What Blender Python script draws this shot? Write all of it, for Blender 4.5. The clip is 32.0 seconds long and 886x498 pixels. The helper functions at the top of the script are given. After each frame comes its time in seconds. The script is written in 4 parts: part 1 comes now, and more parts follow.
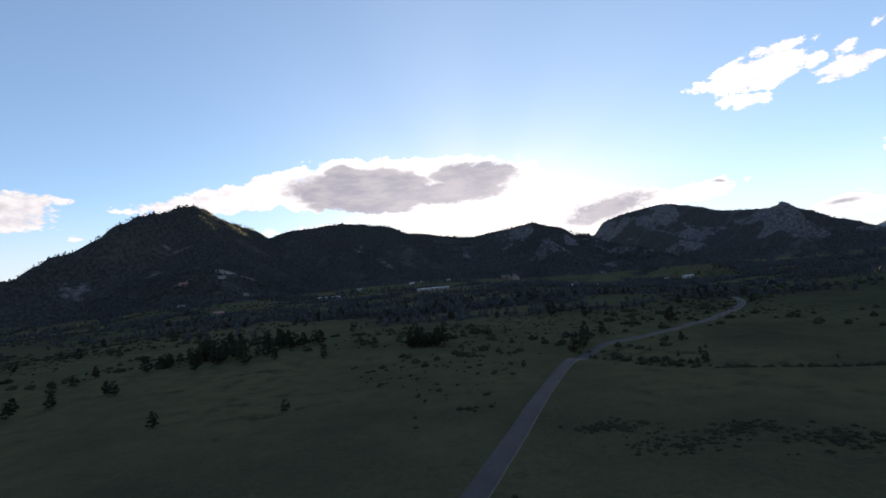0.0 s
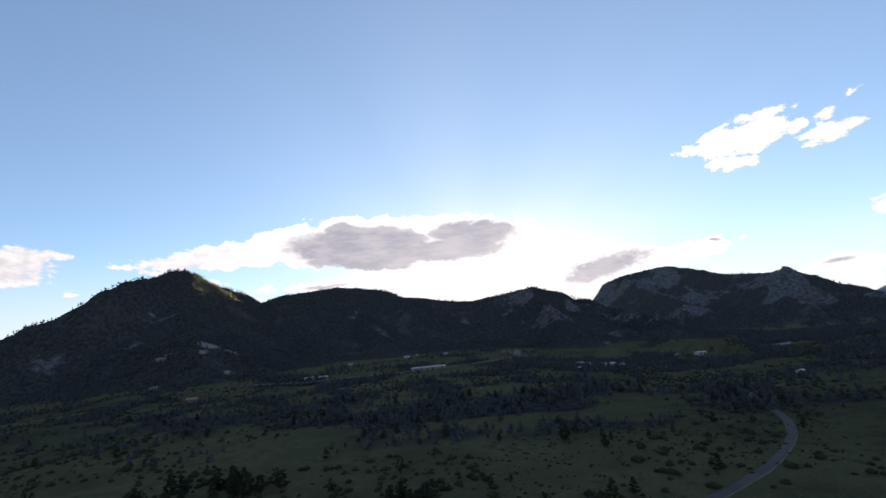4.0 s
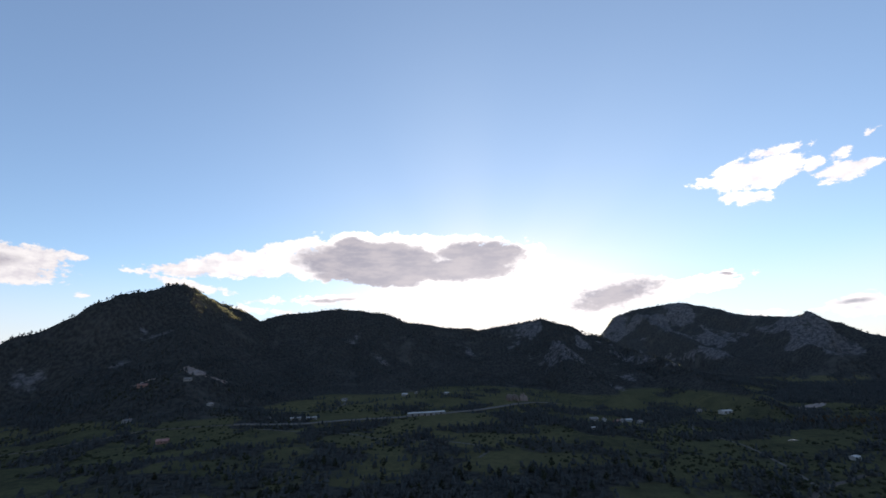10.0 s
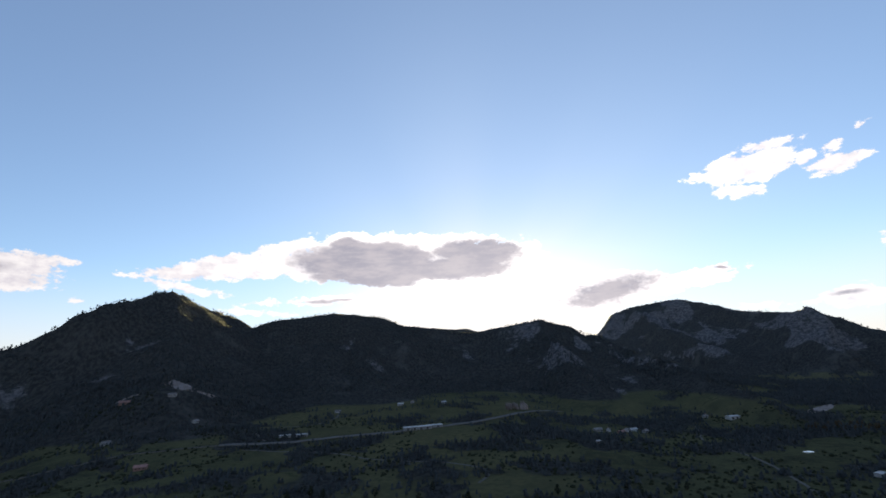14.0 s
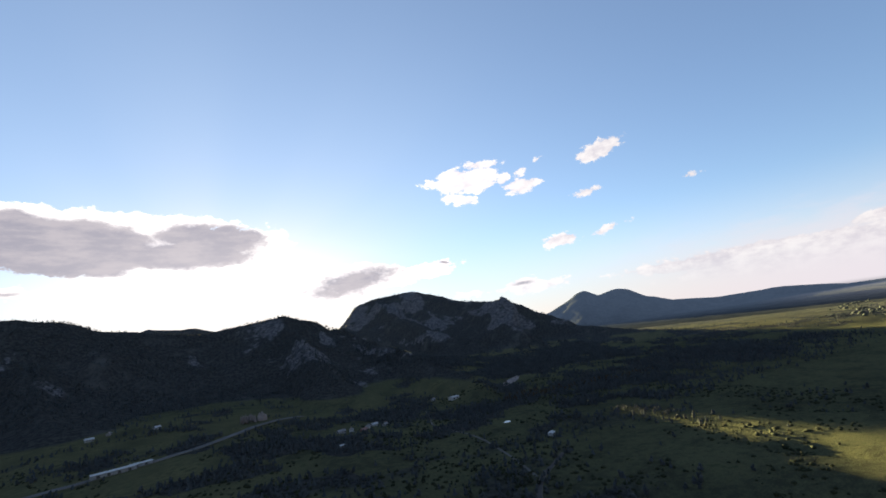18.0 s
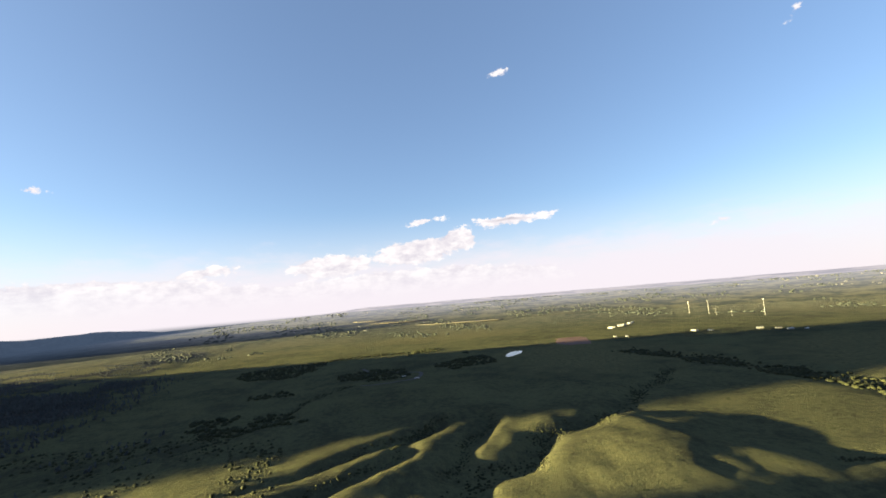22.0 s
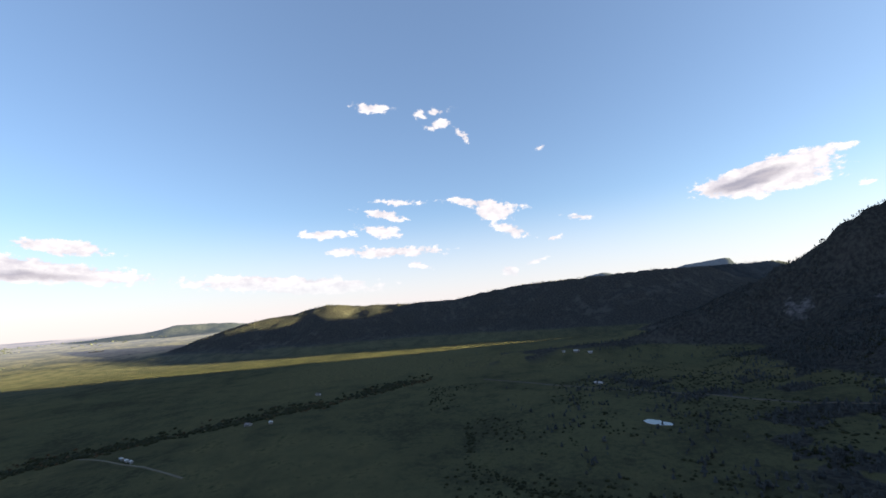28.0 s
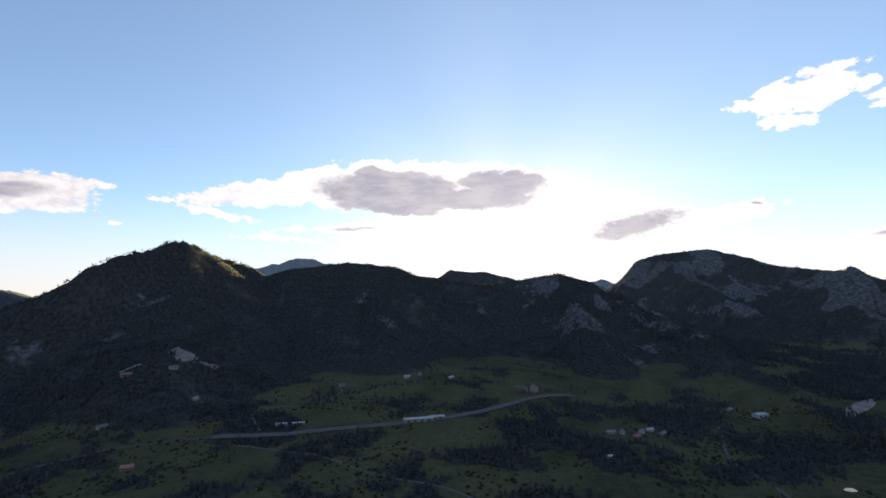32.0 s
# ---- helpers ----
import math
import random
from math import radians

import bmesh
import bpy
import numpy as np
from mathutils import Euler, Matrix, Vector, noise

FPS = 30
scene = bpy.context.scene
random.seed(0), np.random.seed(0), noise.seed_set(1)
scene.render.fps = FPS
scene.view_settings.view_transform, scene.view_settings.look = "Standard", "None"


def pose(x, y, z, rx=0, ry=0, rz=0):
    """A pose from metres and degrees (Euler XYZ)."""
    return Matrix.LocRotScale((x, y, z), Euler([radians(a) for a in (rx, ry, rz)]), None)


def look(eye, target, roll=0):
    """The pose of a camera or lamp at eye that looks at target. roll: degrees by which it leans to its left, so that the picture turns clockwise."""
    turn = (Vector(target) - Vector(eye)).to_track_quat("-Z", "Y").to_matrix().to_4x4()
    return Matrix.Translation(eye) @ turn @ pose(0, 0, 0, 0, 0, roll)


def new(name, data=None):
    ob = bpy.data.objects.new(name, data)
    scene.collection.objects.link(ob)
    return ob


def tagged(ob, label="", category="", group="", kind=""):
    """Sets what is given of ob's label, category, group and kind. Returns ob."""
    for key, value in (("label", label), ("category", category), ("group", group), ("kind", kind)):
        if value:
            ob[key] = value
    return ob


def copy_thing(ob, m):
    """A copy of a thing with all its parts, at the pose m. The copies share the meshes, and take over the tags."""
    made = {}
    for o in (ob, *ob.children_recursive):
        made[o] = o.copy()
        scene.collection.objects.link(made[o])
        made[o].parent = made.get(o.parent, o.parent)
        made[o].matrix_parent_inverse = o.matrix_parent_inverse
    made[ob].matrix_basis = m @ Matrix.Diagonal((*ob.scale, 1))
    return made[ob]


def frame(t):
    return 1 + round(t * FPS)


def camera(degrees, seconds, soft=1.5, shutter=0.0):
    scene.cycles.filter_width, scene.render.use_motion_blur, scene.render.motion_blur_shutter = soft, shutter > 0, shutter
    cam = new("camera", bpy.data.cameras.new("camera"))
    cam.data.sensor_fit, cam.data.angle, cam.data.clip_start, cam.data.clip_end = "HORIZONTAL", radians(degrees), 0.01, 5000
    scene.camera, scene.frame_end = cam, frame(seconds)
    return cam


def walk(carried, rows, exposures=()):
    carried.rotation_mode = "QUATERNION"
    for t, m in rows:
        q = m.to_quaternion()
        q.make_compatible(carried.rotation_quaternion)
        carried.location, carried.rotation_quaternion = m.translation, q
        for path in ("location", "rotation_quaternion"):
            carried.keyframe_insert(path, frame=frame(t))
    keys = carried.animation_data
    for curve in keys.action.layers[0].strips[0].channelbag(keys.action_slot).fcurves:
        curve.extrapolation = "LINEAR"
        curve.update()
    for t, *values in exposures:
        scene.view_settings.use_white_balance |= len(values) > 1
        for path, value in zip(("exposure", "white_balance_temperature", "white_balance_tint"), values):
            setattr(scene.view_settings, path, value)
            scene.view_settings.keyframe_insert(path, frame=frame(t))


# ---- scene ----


cam = camera(91.0, 32.0, soft=1.7)
PATH = [
    (0, (-0.0, 0.0, 34.0), (0.00, 199.13, 51.40), -5.26),
    (0.5, (0.9, 4.3, 38.5), (3.47, 202.90, 61.03), -6.64),
    (1, (1.8, 8.6, 43.0), (4.16, 206.63, 70.17), -6.59),
    (1.5, (2.8, 13.1, 47.6), (5.52, 211.27, 73.74), -6.33),
    (2, (3.9, 17.8, 52.3), (7.51, 215.56, 81.03), -6.24),
    (2.5, (4.8, 22.5, 56.8), (8.98, 218.34, 96.23), -5.98),
    (3, (5.5, 26.9, 61.0), (9.50, 221.50, 105.79), -5.57),
    (3.5, (6.1, 31.1, 64.9), (8.87, 225.87, 109.25), -4.99),
    (5.5, (7.2, 48.5, 80.0), (11.13, 244.54, 119.59), -6.00),
    (6, (7.6, 52.9, 83.6), (10.09, 248.18, 126.55), -4.84),
    (6.5, (8.1, 57.1, 87.0), (10.93, 251.64, 133.29), -4.56),
    (7, (8.7, 61.2, 90.2), (11.41, 255.23, 138.41), -4.15),
    (7.5, (9.4, 65.1, 93.1), (11.60, 258.88, 142.55), -3.72),
    (8, (10.2, 68.9, 95.7), (11.71, 262.14, 147.24), -3.28),
    (8.5, (10.9, 72.5, 98.2), (11.92, 264.82, 153.22), -2.83),
    (9, (11.6, 76.1, 100.6), (12.16, 268.42, 155.31), -2.53),
    (9.5, (12.1, 79.5, 102.9), (12.22, 272.20, 156.35), -2.21),
    (10, (12.5, 82.9, 105.2), (11.88, 275.97, 157.26), -1.95),
    (10.5, (13.0, 86.3, 107.4), (13.16, 279.90, 157.58), -2.71),
    (11, (13.5, 89.8, 109.6), (17.05, 282.97, 161.17), -4.46),
    (11.5, (13.9, 93.3, 111.7), (17.46, 285.62, 166.34), -4.33),
    (12, (14.2, 96.8, 113.9), (17.16, 289.60, 166.90), -3.99),
    (12.5, (14.5, 100.3, 116.3), (16.54, 293.57, 167.62), -3.65),
    (13, (14.8, 103.9, 118.7), (16.27, 297.62, 168.36), -3.41),
    (13.5, (15.1, 107.5, 121.3), (16.40, 301.09, 171.60), -3.18),
    (14, (15.4, 111.4, 123.8), (16.71, 304.64, 175.22), -3.09),
    (14.5, (15.9, 115.4, 126.3), (17.51, 308.17, 179.75), -3.18),
    (16.5, (18.2, 132.8, 136.1), (33.13, 324.94, 189.45), -2.86),
    (17, (18.7, 136.6, 138.3), (65.60, 324.80, 187.29), -5.32),
    (17.5, (19.2, 140.2, 140.4), (97.36, 319.05, 184.17), -7.40),
    (18, (19.8, 143.7, 142.4), (127.63, 308.00, 179.38), -7.75),
    (18.5, (20.5, 147.0, 144.2), (155.16, 291.48, 175.74), -5.92),
    (19, (21.2, 150.2, 145.9), (176.26, 273.19, 174.60), -3.41),
    (19.5, (22.3, 153.1, 147.6), (194.59, 251.00, 174.25), -2.99),
    (20, (24.0, 155.6, 149.3), (208.79, 227.65, 174.60), -3.77),
    (20.5, (26.1, 157.8, 151.1), (219.27, 203.98, 174.46), -4.09),
    (21, (28.5, 159.8, 152.8), (227.02, 173.36, 173.29), -3.84),
    (21.5, (31.0, 161.5, 154.5), (228.71, 139.24, 175.24), -3.77),
    (22, (33.5, 163.1, 156.2), (221.89, 100.42, 180.05), -4.71),
    (22.5, (35.9, 164.7, 157.9), (206.43, 63.83, 185.10), -5.57),
    (23, (38.2, 166.1, 159.8), (181.83, 29.88, 188.60), -6.27),
    (23.5, (40.6, 167.2, 161.9), (145.63, -0.76, 189.30), -5.31),
    (24, (43.1, 168.4, 164.3), (103.79, -20.40, 190.43), -3.67),
    (24.5, (45.6, 169.4, 166.7), (59.27, -28.46, 192.42), -4.69),
    (26.5, (55.7, 173.0, 176.6), (-101.70, 53.71, 208.34), -9.13),
    (27, (57.8, 173.2, 179.0), (-124.60, 97.28, 210.10), -6.62),
    (27.5, (59.4, 172.7, 181.5), (-136.36, 142.05, 208.89), -4.97),
    (28, (60.0, 171.7, 184.3), (-137.76, 187.50, 209.53), -4.73),
    (28.5, (59.8, 170.6, 187.3), (-127.53, 236.92, 209.88), -4.05),
    (29, (58.7, 169.4, 190.5), (-106.20, 280.54, 211.65), -3.71),
    (29.5, (57.1, 168.5, 193.8), (-74.91, 317.42, 213.68), -3.33),
    (30, (54.9, 167.9, 197.2), (-34.46, 345.98, 215.04), -3.29),
    (30.5, (52.3, 168.0, 200.9), (4.39, 361.48, 217.61), -4.55),
    (31, (49.4, 168.7, 205.2), (18.92, 365.42, 224.57), -7.20),
    (31.5, (46.2, 169.9, 210.3), (27.90, 368.11, 229.65), -3.37),
    (32, (42.9, 171.4, 215.8), (32.33, 370.08, 236.16), -1.26),
]

EXPOSURES = [(0.0, 3.18), (2.0, 3.20), (6.0, 3.18), (10.0, 3.14), (14.5, 3.12), (17.0, 3.08), (19.0, 3.12), (22.0, 3.26), (24.0, 3.18), (26.5, 3.18), (28.0, 3.32), (29.0, 3.42), (30.0, 3.36), (31.0, 3.26), (32.0, 3.22)]
walk(cam, [(t, look(eye, target, roll)) for t, eye, target, roll in PATH], EXPOSURES)

# ---- sun and sky ----
SUN_AZ, SUN_EL = radians(10.0), radians(5.0)
SUN_DIR = Vector((math.sin(SUN_AZ) * math.cos(SUN_EL), math.cos(SUN_AZ) * math.cos(SUN_EL), math.sin(SUN_EL)))
sun = new("sun", bpy.data.lights.new("sun", "SUN"))
sun.data.energy, sun.data.angle, sun.data.color = 5.0, radians(0.6), (1.0, 0.85, 0.38)
sun.matrix_world = look(SUN_DIR * 1000, (0, 0, 0))


class Nodes:
    """A short way to write node trees."""

    def __init__(self, tree):
        self.t = tree

    def put(self, kind, *ins, **props):
        n = self.t.nodes.new(kind)
        for k, v in props.items():
            setattr(n, k, v)
        for i, v in enumerate(ins):
            self.link(v, n.inputs[i])
        return n

    def link(self, v, socket):
        if v is None:
            return
        if isinstance(v, bpy.types.Node):
            v = v.outputs[0]
        if isinstance(v, bpy.types.NodeSocket):
            self.t.links.new(v, socket)
        else:
            socket.default_value = v

    def math(self, op, a, b=None, c=None):
        return self.put("ShaderNodeMath", a, b, c, operation=op).outputs[0]

    def vec(self, op, a, b=None):
        n = self.put("ShaderNodeVectorMath", a, b, operation=op)
        return n.outputs["Value"] if op in ("DOT_PRODUCT", "LENGTH", "DISTANCE") else n.outputs[0]

    def span(self, v, lo, hi, a=0.0, b=1.0):
        n = self.put("ShaderNodeMapRange", v, lo, hi, a, b, interpolation_type="SMOOTHSTEP")
        return n.outputs[0]

    def noise(self, vec, scale, detail=4.0, rough=0.55, dims="3D"):
        n = self.t.nodes.new("ShaderNodeTexNoise")
        n.noise_dimensions = dims
        self.link(vec, n.inputs["Vector"])
        n.inputs["Scale"].default_value, n.inputs["Detail"].default_value = scale, detail
        n.inputs["Roughness"].default_value = rough
        return n.outputs[0]

    def mix(self, f, a, b, blend="MIX"):
        n = self.t.nodes.new("ShaderNodeMix")
        n.data_type, n.blend_type = "RGBA", blend
        self.link(f, n.inputs[0])
        self.link(a, n.inputs[6])
        self.link(b, n.inputs[7])
        return n.outputs[2]


world = bpy.data.worlds.new("sky")
scene.world = world
world.use_nodes = True
world.node_tree.nodes.clear()
W = Nodes(world.node_tree)
sky = W.put("ShaderNodeTexSky", sky_type="NISHITA", sun_disc=False)
sky.sun_elevation, sky.sun_rotation = SUN_EL, SUN_AZ
sky.altitude, sky.air_density, sky.dust_density, sky.ozone_density = 1700, 1.0, 0.25, 2.0
way = W.put("ShaderNodeTexCoord").outputs["Generated"]
xyz = W.put("ShaderNodeSeparateXYZ", way)
az = W.math("MULTIPLY", W.math("ARCTAN2", xyz.outputs[0], xyz.outputs[1]), 57.2958)
el = W.math("MULTIPLY", W.math("ARCSINE", xyz.outputs[2]), 57.2958)
toward = W.math("MAXIMUM", W.vec("DOT_PRODUCT", way, tuple(SUN_DIR)), 0.0)
# The clouds, each of soft patches: bearing, height, half-length and half-depth in degrees, tilt.
SUNSET_CLOUD = [
    (-4.3, 13.2, 17.0, 3.1, -1), (-10.8, 14.8, 6.5, 2.65, 0), (9.7, 14.1, 4.4, 1.2, -10), (-19.7, 15.1, 4.4, 1.1, 12), (-29.1, 12.1, 6.9, 1.05, 7), (-24.3, 12.7, 6.8, 1.75, 4),
    (-31.0, 10.0, 4.3, 0.55, -8), (-15.3, 12.3, 7.9, 1.55, -3), (-2.0, 16.1, 12.4, 1.05, -3),
]
LOW_WISPS = [
    (-15.2, 8.8, 5.3, 0.5, 3), (-23.1, 7.2, 4.5, 0.4, -1), (-22.5, 8.4, 2.4, 0.3, 3), (20.1, 7.9, 8.1, 2.2, 4), (29.6, 7.9, 5.4, 1.05, 6), (43.0, 4.6, 2.6, 0.95, 0),
    (35.8, 4.2, 2.2, 0.4, -4),
]
PUFFS = [
    (33.0, 19.3, 1.6, 0.5, 4), (36.3, 19.2, 2.9, 1.6, -2), (39.0, 18.9, 3.2, 1.6, 4), (39.7, 20.8, 2.6, 0.6, -7), (36.2, 16.7, 2.7, 0.8, -16), (42.8, 18.4, 1.3, 0.75, 31),
    (45.0, 17.2, 2.7, 0.95, 5), (44.7, 18.9, 0.9, 0.55, 20), (47.5, 20.0, 0.6, 0.25, 16),
]
STRAY_PUFFS = [
    (55.2, 19.4, 3.3, 1.0, 11), (52.9, 14.7, 2.0, 0.4, 3), (64.8, 13.7, 1.0, 0.3, 0), (48.6, 9.5, 2.6, 0.9, 7), (54.6, 9.8, 2.1, 0.5, 12), (44.5, 4.2, 4.1, 0.85, 1),
]
WEST_CLOUD = [
    (-48.0, 10.8, 7.2, 1.6, 6), (-46.6, 9.6, 5.0, 1.0, 3), (-40.1, 8.1, 0.6, 0.25, 7),
]
NORTH_BANK = [
    (68.8, 3.9, 14.2, 1.05, 0), (79.1, 5.3, 3.9, 0.65, 9), (93.9, 5.6, 5.4, 1.4, 4), (104.7, 6.8, 6.5, 1.6, 6), (110.7, 7.9, 2.4, 1.6, 0), (117.4, 9.9, 5.5, 0.7, 2),
    (106.2, 10.5, 2.4, 0.4, 3), (76.9, 2.4, 17.7, 1.75, -1), (102.2, 2.1, 22.8, 2.4, 1), (118.3, 27.9, 1.5, 0.35, 2),
]
HIGH_CLOUDS = [
    (152.7, 32.5, 3.0, 1.35, -62), (168.2, 29.7, 9.4, 0.9, 1), (171.6, 33.8, 9.4, 2.0, 5), (175.7, 31.5, 5.1, 1.75, 9), (171.0, 31.4, 7.0, 1.6, 4), (-178.4, 33.8, 4.4, 0.6, 6), (156.9, 36.5, 1.2, 0.55, 3),
    (155.2, 26.2, 1.4, 0.25, 22), (150.6, 25.2, 0.8, 0.25, 38),
]
SOUTH_BANK = [
    (141.6, 6.6, 1.4, 0.35, 5), (172.4, 5.8, 5.6, 0.65, -3), (-176.6, 11.2, 2.5, 0.35, -6), (-170.4, 10.7, 3.8, 0.35, -4), (-165.3, 9.7, 3.4, 0.5, -3), (-170.9, 8.8, 7.4, 0.8, -1),
    (-175.2, 6.4, 4.4, 0.45, -3), (-167.3, 6.7, 9.7, 1.85, -4), (-150.1, 6.8, 13.4, 3.1, -4), (-158.0, 9.7, 3.9, 1.0, -3), (-141.1, 11.4, 0.8, 0.45, 38), (-151.1, 10.7, 3.1, 0.25, -10),
    (-154.7, 3.0, 17.5, 2.7, -3),
]
HILL_CLOUDS = [
    (-153.0, 7.6, 5.9, 1.6, -4), (-126.9, 8.7, 4.1, 0.75, -4), (-131.7, 6.7, 12.7, 1.25, -6), (-105.3, 3.9, 12.4, 1.1, -5), (-92.5, 7.4, 7.3, 0.7, -3), (-93.6, 10.1, 2.9, 0.7, -10),
    (-92.9, 12.1, 2.8, 0.65, -13), (-91.3, 13.7, 2.7, 0.35, -6), (-79.4, 12.6, 4.9, 0.6, -9), (-78.2, 11.4, 2.8, 1.05, -3), (-76.6, 9.1, 2.8, 0.65, -19), (-100.4, 10.0, 2.9, 0.5, -2),
    (-88.5, 5.2, 1.3, 0.4, -10), (-76.7, 3.5, 1.4, 0.7, -18), (-139.8, 11.3, 0.9, 0.7, 15),
]
HIGH_FLECKS = [
    (-93.9, 25.6, 2.4, 0.6, -4), (-87.0, 24.6, 1.0, 0.35, -23), (-84.7, 24.8, 1.3, 0.35, -5), (-84.4, 23.2, 2.0, 0.5, 5), (-81.7, 21.6, 1.2, 0.35, -51), (-71.7, 18.8, 0.7, 0.25, 6),
    (-67.3, 9.5, 1.3, 0.3, -5), (-71.0, 7.3, 0.8, 0.35, -5), (-73.2, 4.7, 1.2, 0.25, 9),
]
CLOUDS = SUNSET_CLOUD + LOW_WISPS + PUFFS + STRAY_PUFFS + WEST_CLOUD + NORTH_BANK + HIGH_CLOUDS + SOUTH_BANK + HILL_CLOUDS + HIGH_FLECKS
# Their grey undersides, in the same terms, with the depth of the grey last.
BELLIES = [
    (-9.4, 13.5, 11.4, 2.9, -1, 1.2), (-9.6, 11.5, 9.0, 1.5, -2, 1.1), (5.0, 14.2, 7.4, 2.1, -2, 1.0), (1.0, 12.3, 10.6, 1.8, -1, 1.0), (-12.2, 15.6, 3.4, 1.15, -3, 0.9),
    (20.8, 7.7, 8.8, 2.3, 10, 0.5), (33.1, 8.8, 1.2, 0.25, 0, 0.5), (-15.0, 8.7, 5.1, 0.35, 2, 0.35), (-49.6, 10.4, 5.2, 1.0, 8, 0.6), (42.8, 4.8, 2.1, 0.4, 2, 0.35),
    (-129.7, 6.0, 7.0, 0.65, -5, 0.35), 
    (169.7, 31.1, 6.9, 0.6, 2, 0.25), (117.3, 9.9, 4.1, 0.3, 1, 0.3),
]
# Bearings run on past 180 degrees, so that the seam lies in clear sky.
SEAM = -61.0
az = W.math("ADD", az, W.math("MULTIPLY", W.math("LESS_THAN", az, SEAM), 360.0))
plane = W.put("ShaderNodeCombineXYZ", az, el, 0.0)
fold = W.put("ShaderNodeCombineXYZ", W.math("MULTIPLY", az, 0.62), el, 0.0).outputs[0]
warp = W.t.nodes.new("ShaderNodeTexNoise")
W.link(fold, warp.inputs["Vector"])
warp.inputs["Scale"].default_value, warp.inputs["Detail"].default_value = 0.45, 3.0
bent = W.put("ShaderNodeVectorMath", W.vec("SUBTRACT", warp.outputs["Color"], (0.5, 0.5, 0.5)), (2.2, 1.1, 0.0), operation="MULTIPLY")
spot = W.vec("ADD", plane, bent)


def patches(rows):
    """How deep inside the nearest of many soft oval patches, in degrees; below 0 outside."""
    total, here = None, spot
    for n, row in enumerate(rows):
        if n % 10 == 9:
            step = W.put("ShaderNodeCombineXYZ", W.math("MULTIPLY", total, 1e-6), 0.0, 0.0)
            here = W.vec("ADD", spot, step)
        m = W.put("ShaderNodeMapping", here, vector_type="TEXTURE")
        m.inputs["Location"].default_value = (row[0] + (360 if row[0] < SEAM else 0), row[1], 0)
        m.inputs["Rotation"].default_value = (0, 0, radians(row[4]))
        m.inputs["Scale"].default_value = (row[2], row[3], 1)
        d = W.math("SUBTRACT", 1.0, W.vec("LENGTH", m))
        if len(row) == 5:
            d = W.math("MULTIPLY", d, row[3])
        else:
            d = W.math("MULTIPLY", W.math("MAXIMUM", d, -0.2), row[5])
        total = d if total is None else W.math("MAXIMUM" if len(row) > 5 else "SMOOTH_MAX", total, d, None if len(row) > 5 else 0.25)
    return total


body, belly = patches(CLOUDS), patches(BELLIES)
puff = W.noise(fold, 0.85, 8.0, 0.62)
fine = W.noise(fold, 2.6, 6.0, 0.68)
roll = W.noise(W.put("ShaderNodeCombineXYZ", W.math("MULTIPLY", az, 0.30), el, 3.0), 0.75, 7.0, 0.62)
lump = W.math("ADD", W.math("MULTIPLY", W.math("SUBTRACT", puff, 0.5), 2.0), W.math("MULTIPLY", W.math("SUBTRACT", fine, 0.5), 0.8))
thick = W.math("ADD", W.math("ADD", body, 0.08), lump)
cover = W.span(thick, 0.02, 0.30)
cover = W.math("MULTIPLY", cover, W.span(el, 0.5, 5.5))
grey = W.math("ADD", belly, W.math("ADD", W.math("MULTIPLY", lump, 0.30), W.math("MULTIPLY", W.math("SUBTRACT", roll, 0.5), 0.35)))
grey = W.math("MULTIPLY", W.span(grey, 0.0, 0.36), W.span(belly, 0.0, 0.12))
# The low sun's glow, spread sideways under the long cloud.
side = W.math("MULTIPLY", W.math("SUBTRACT", az, 4.0), 0.62)
lift = W.math("MULTIPLY", W.math("SUBTRACT", el, 6.0), 1.25)
off = W.math("ADD", W.math("MULTIPLY", side, side), W.math("MULTIPLY", lift, lift))


def halo(wide, strength):
    return W.math("MULTIPLY", W.math("EXPONENT", W.math("MULTIPLY", off, -0.5 / wide**2)), strength)


# Faint beams that fan out from the hidden sun.
fan = W.put("ShaderNodeCombineXYZ", W.math("MULTIPLY", W.math("ARCTAN2", lift, side), 3.2), 0.0, 7.0)
beams = W.span(W.noise(fan, 0.8, 1.5, 0.4), 0.30, 0.70, 0.72, 1.28)
glow = W.math("ADD", W.math("ADD", halo(4.4, 2.4), halo(8.5, 0.55)), W.math("ADD", W.math("MULTIPLY", W.math("POWER", toward, 9.0), W.math("MULTIPLY", beams, 0.19)), W.math("MULTIPLY", W.math("POWER", toward, 2.5), 0.10)))
blue = W.mix(1.0, sky, (0.336, 0.304, 0.308, 1), "MULTIPLY")
haze = W.math("MULTIPLY", W.span(el, 13.0, -0.5), 0.78)
blue = W.mix(0.16, blue, (0.46, 0.66, 1.12, 1))
base = W.mix(haze, blue, (0.80, 0.76, 0.84, 1))
bank = W.math("MULTIPLY", W.math("MULTIPLY", W.span(az, 42, 80), W.span(az, 178, 140)), W.span(W.math("ADD", el, W.math("MULTIPLY", W.math("SUBTRACT", roll, 0.5), 7.0)), 8.5, 2.5))
base = W.mix(W.math("MULTIPLY", bank, 0.85), base, (0.86, 0.79, 0.85, 1))
veil = W.math("SUBTRACT", 1.0, W.math("EXPONENT", W.math("MULTIPLY", glow, -1.5)))
clear = W.mix(veil, base, W.mix(W.span(veil, 0.15, 0.75), (0.83, 0.97, 1.11, 1), (1.18, 1.11, 1.07, 1)))
crest = W.math("ADD", W.math("MULTIPLY", puff, 0.55), W.math("ADD", W.math("MULTIPLY", roll, 0.35), W.math("MULTIPLY", fine, 0.10)))
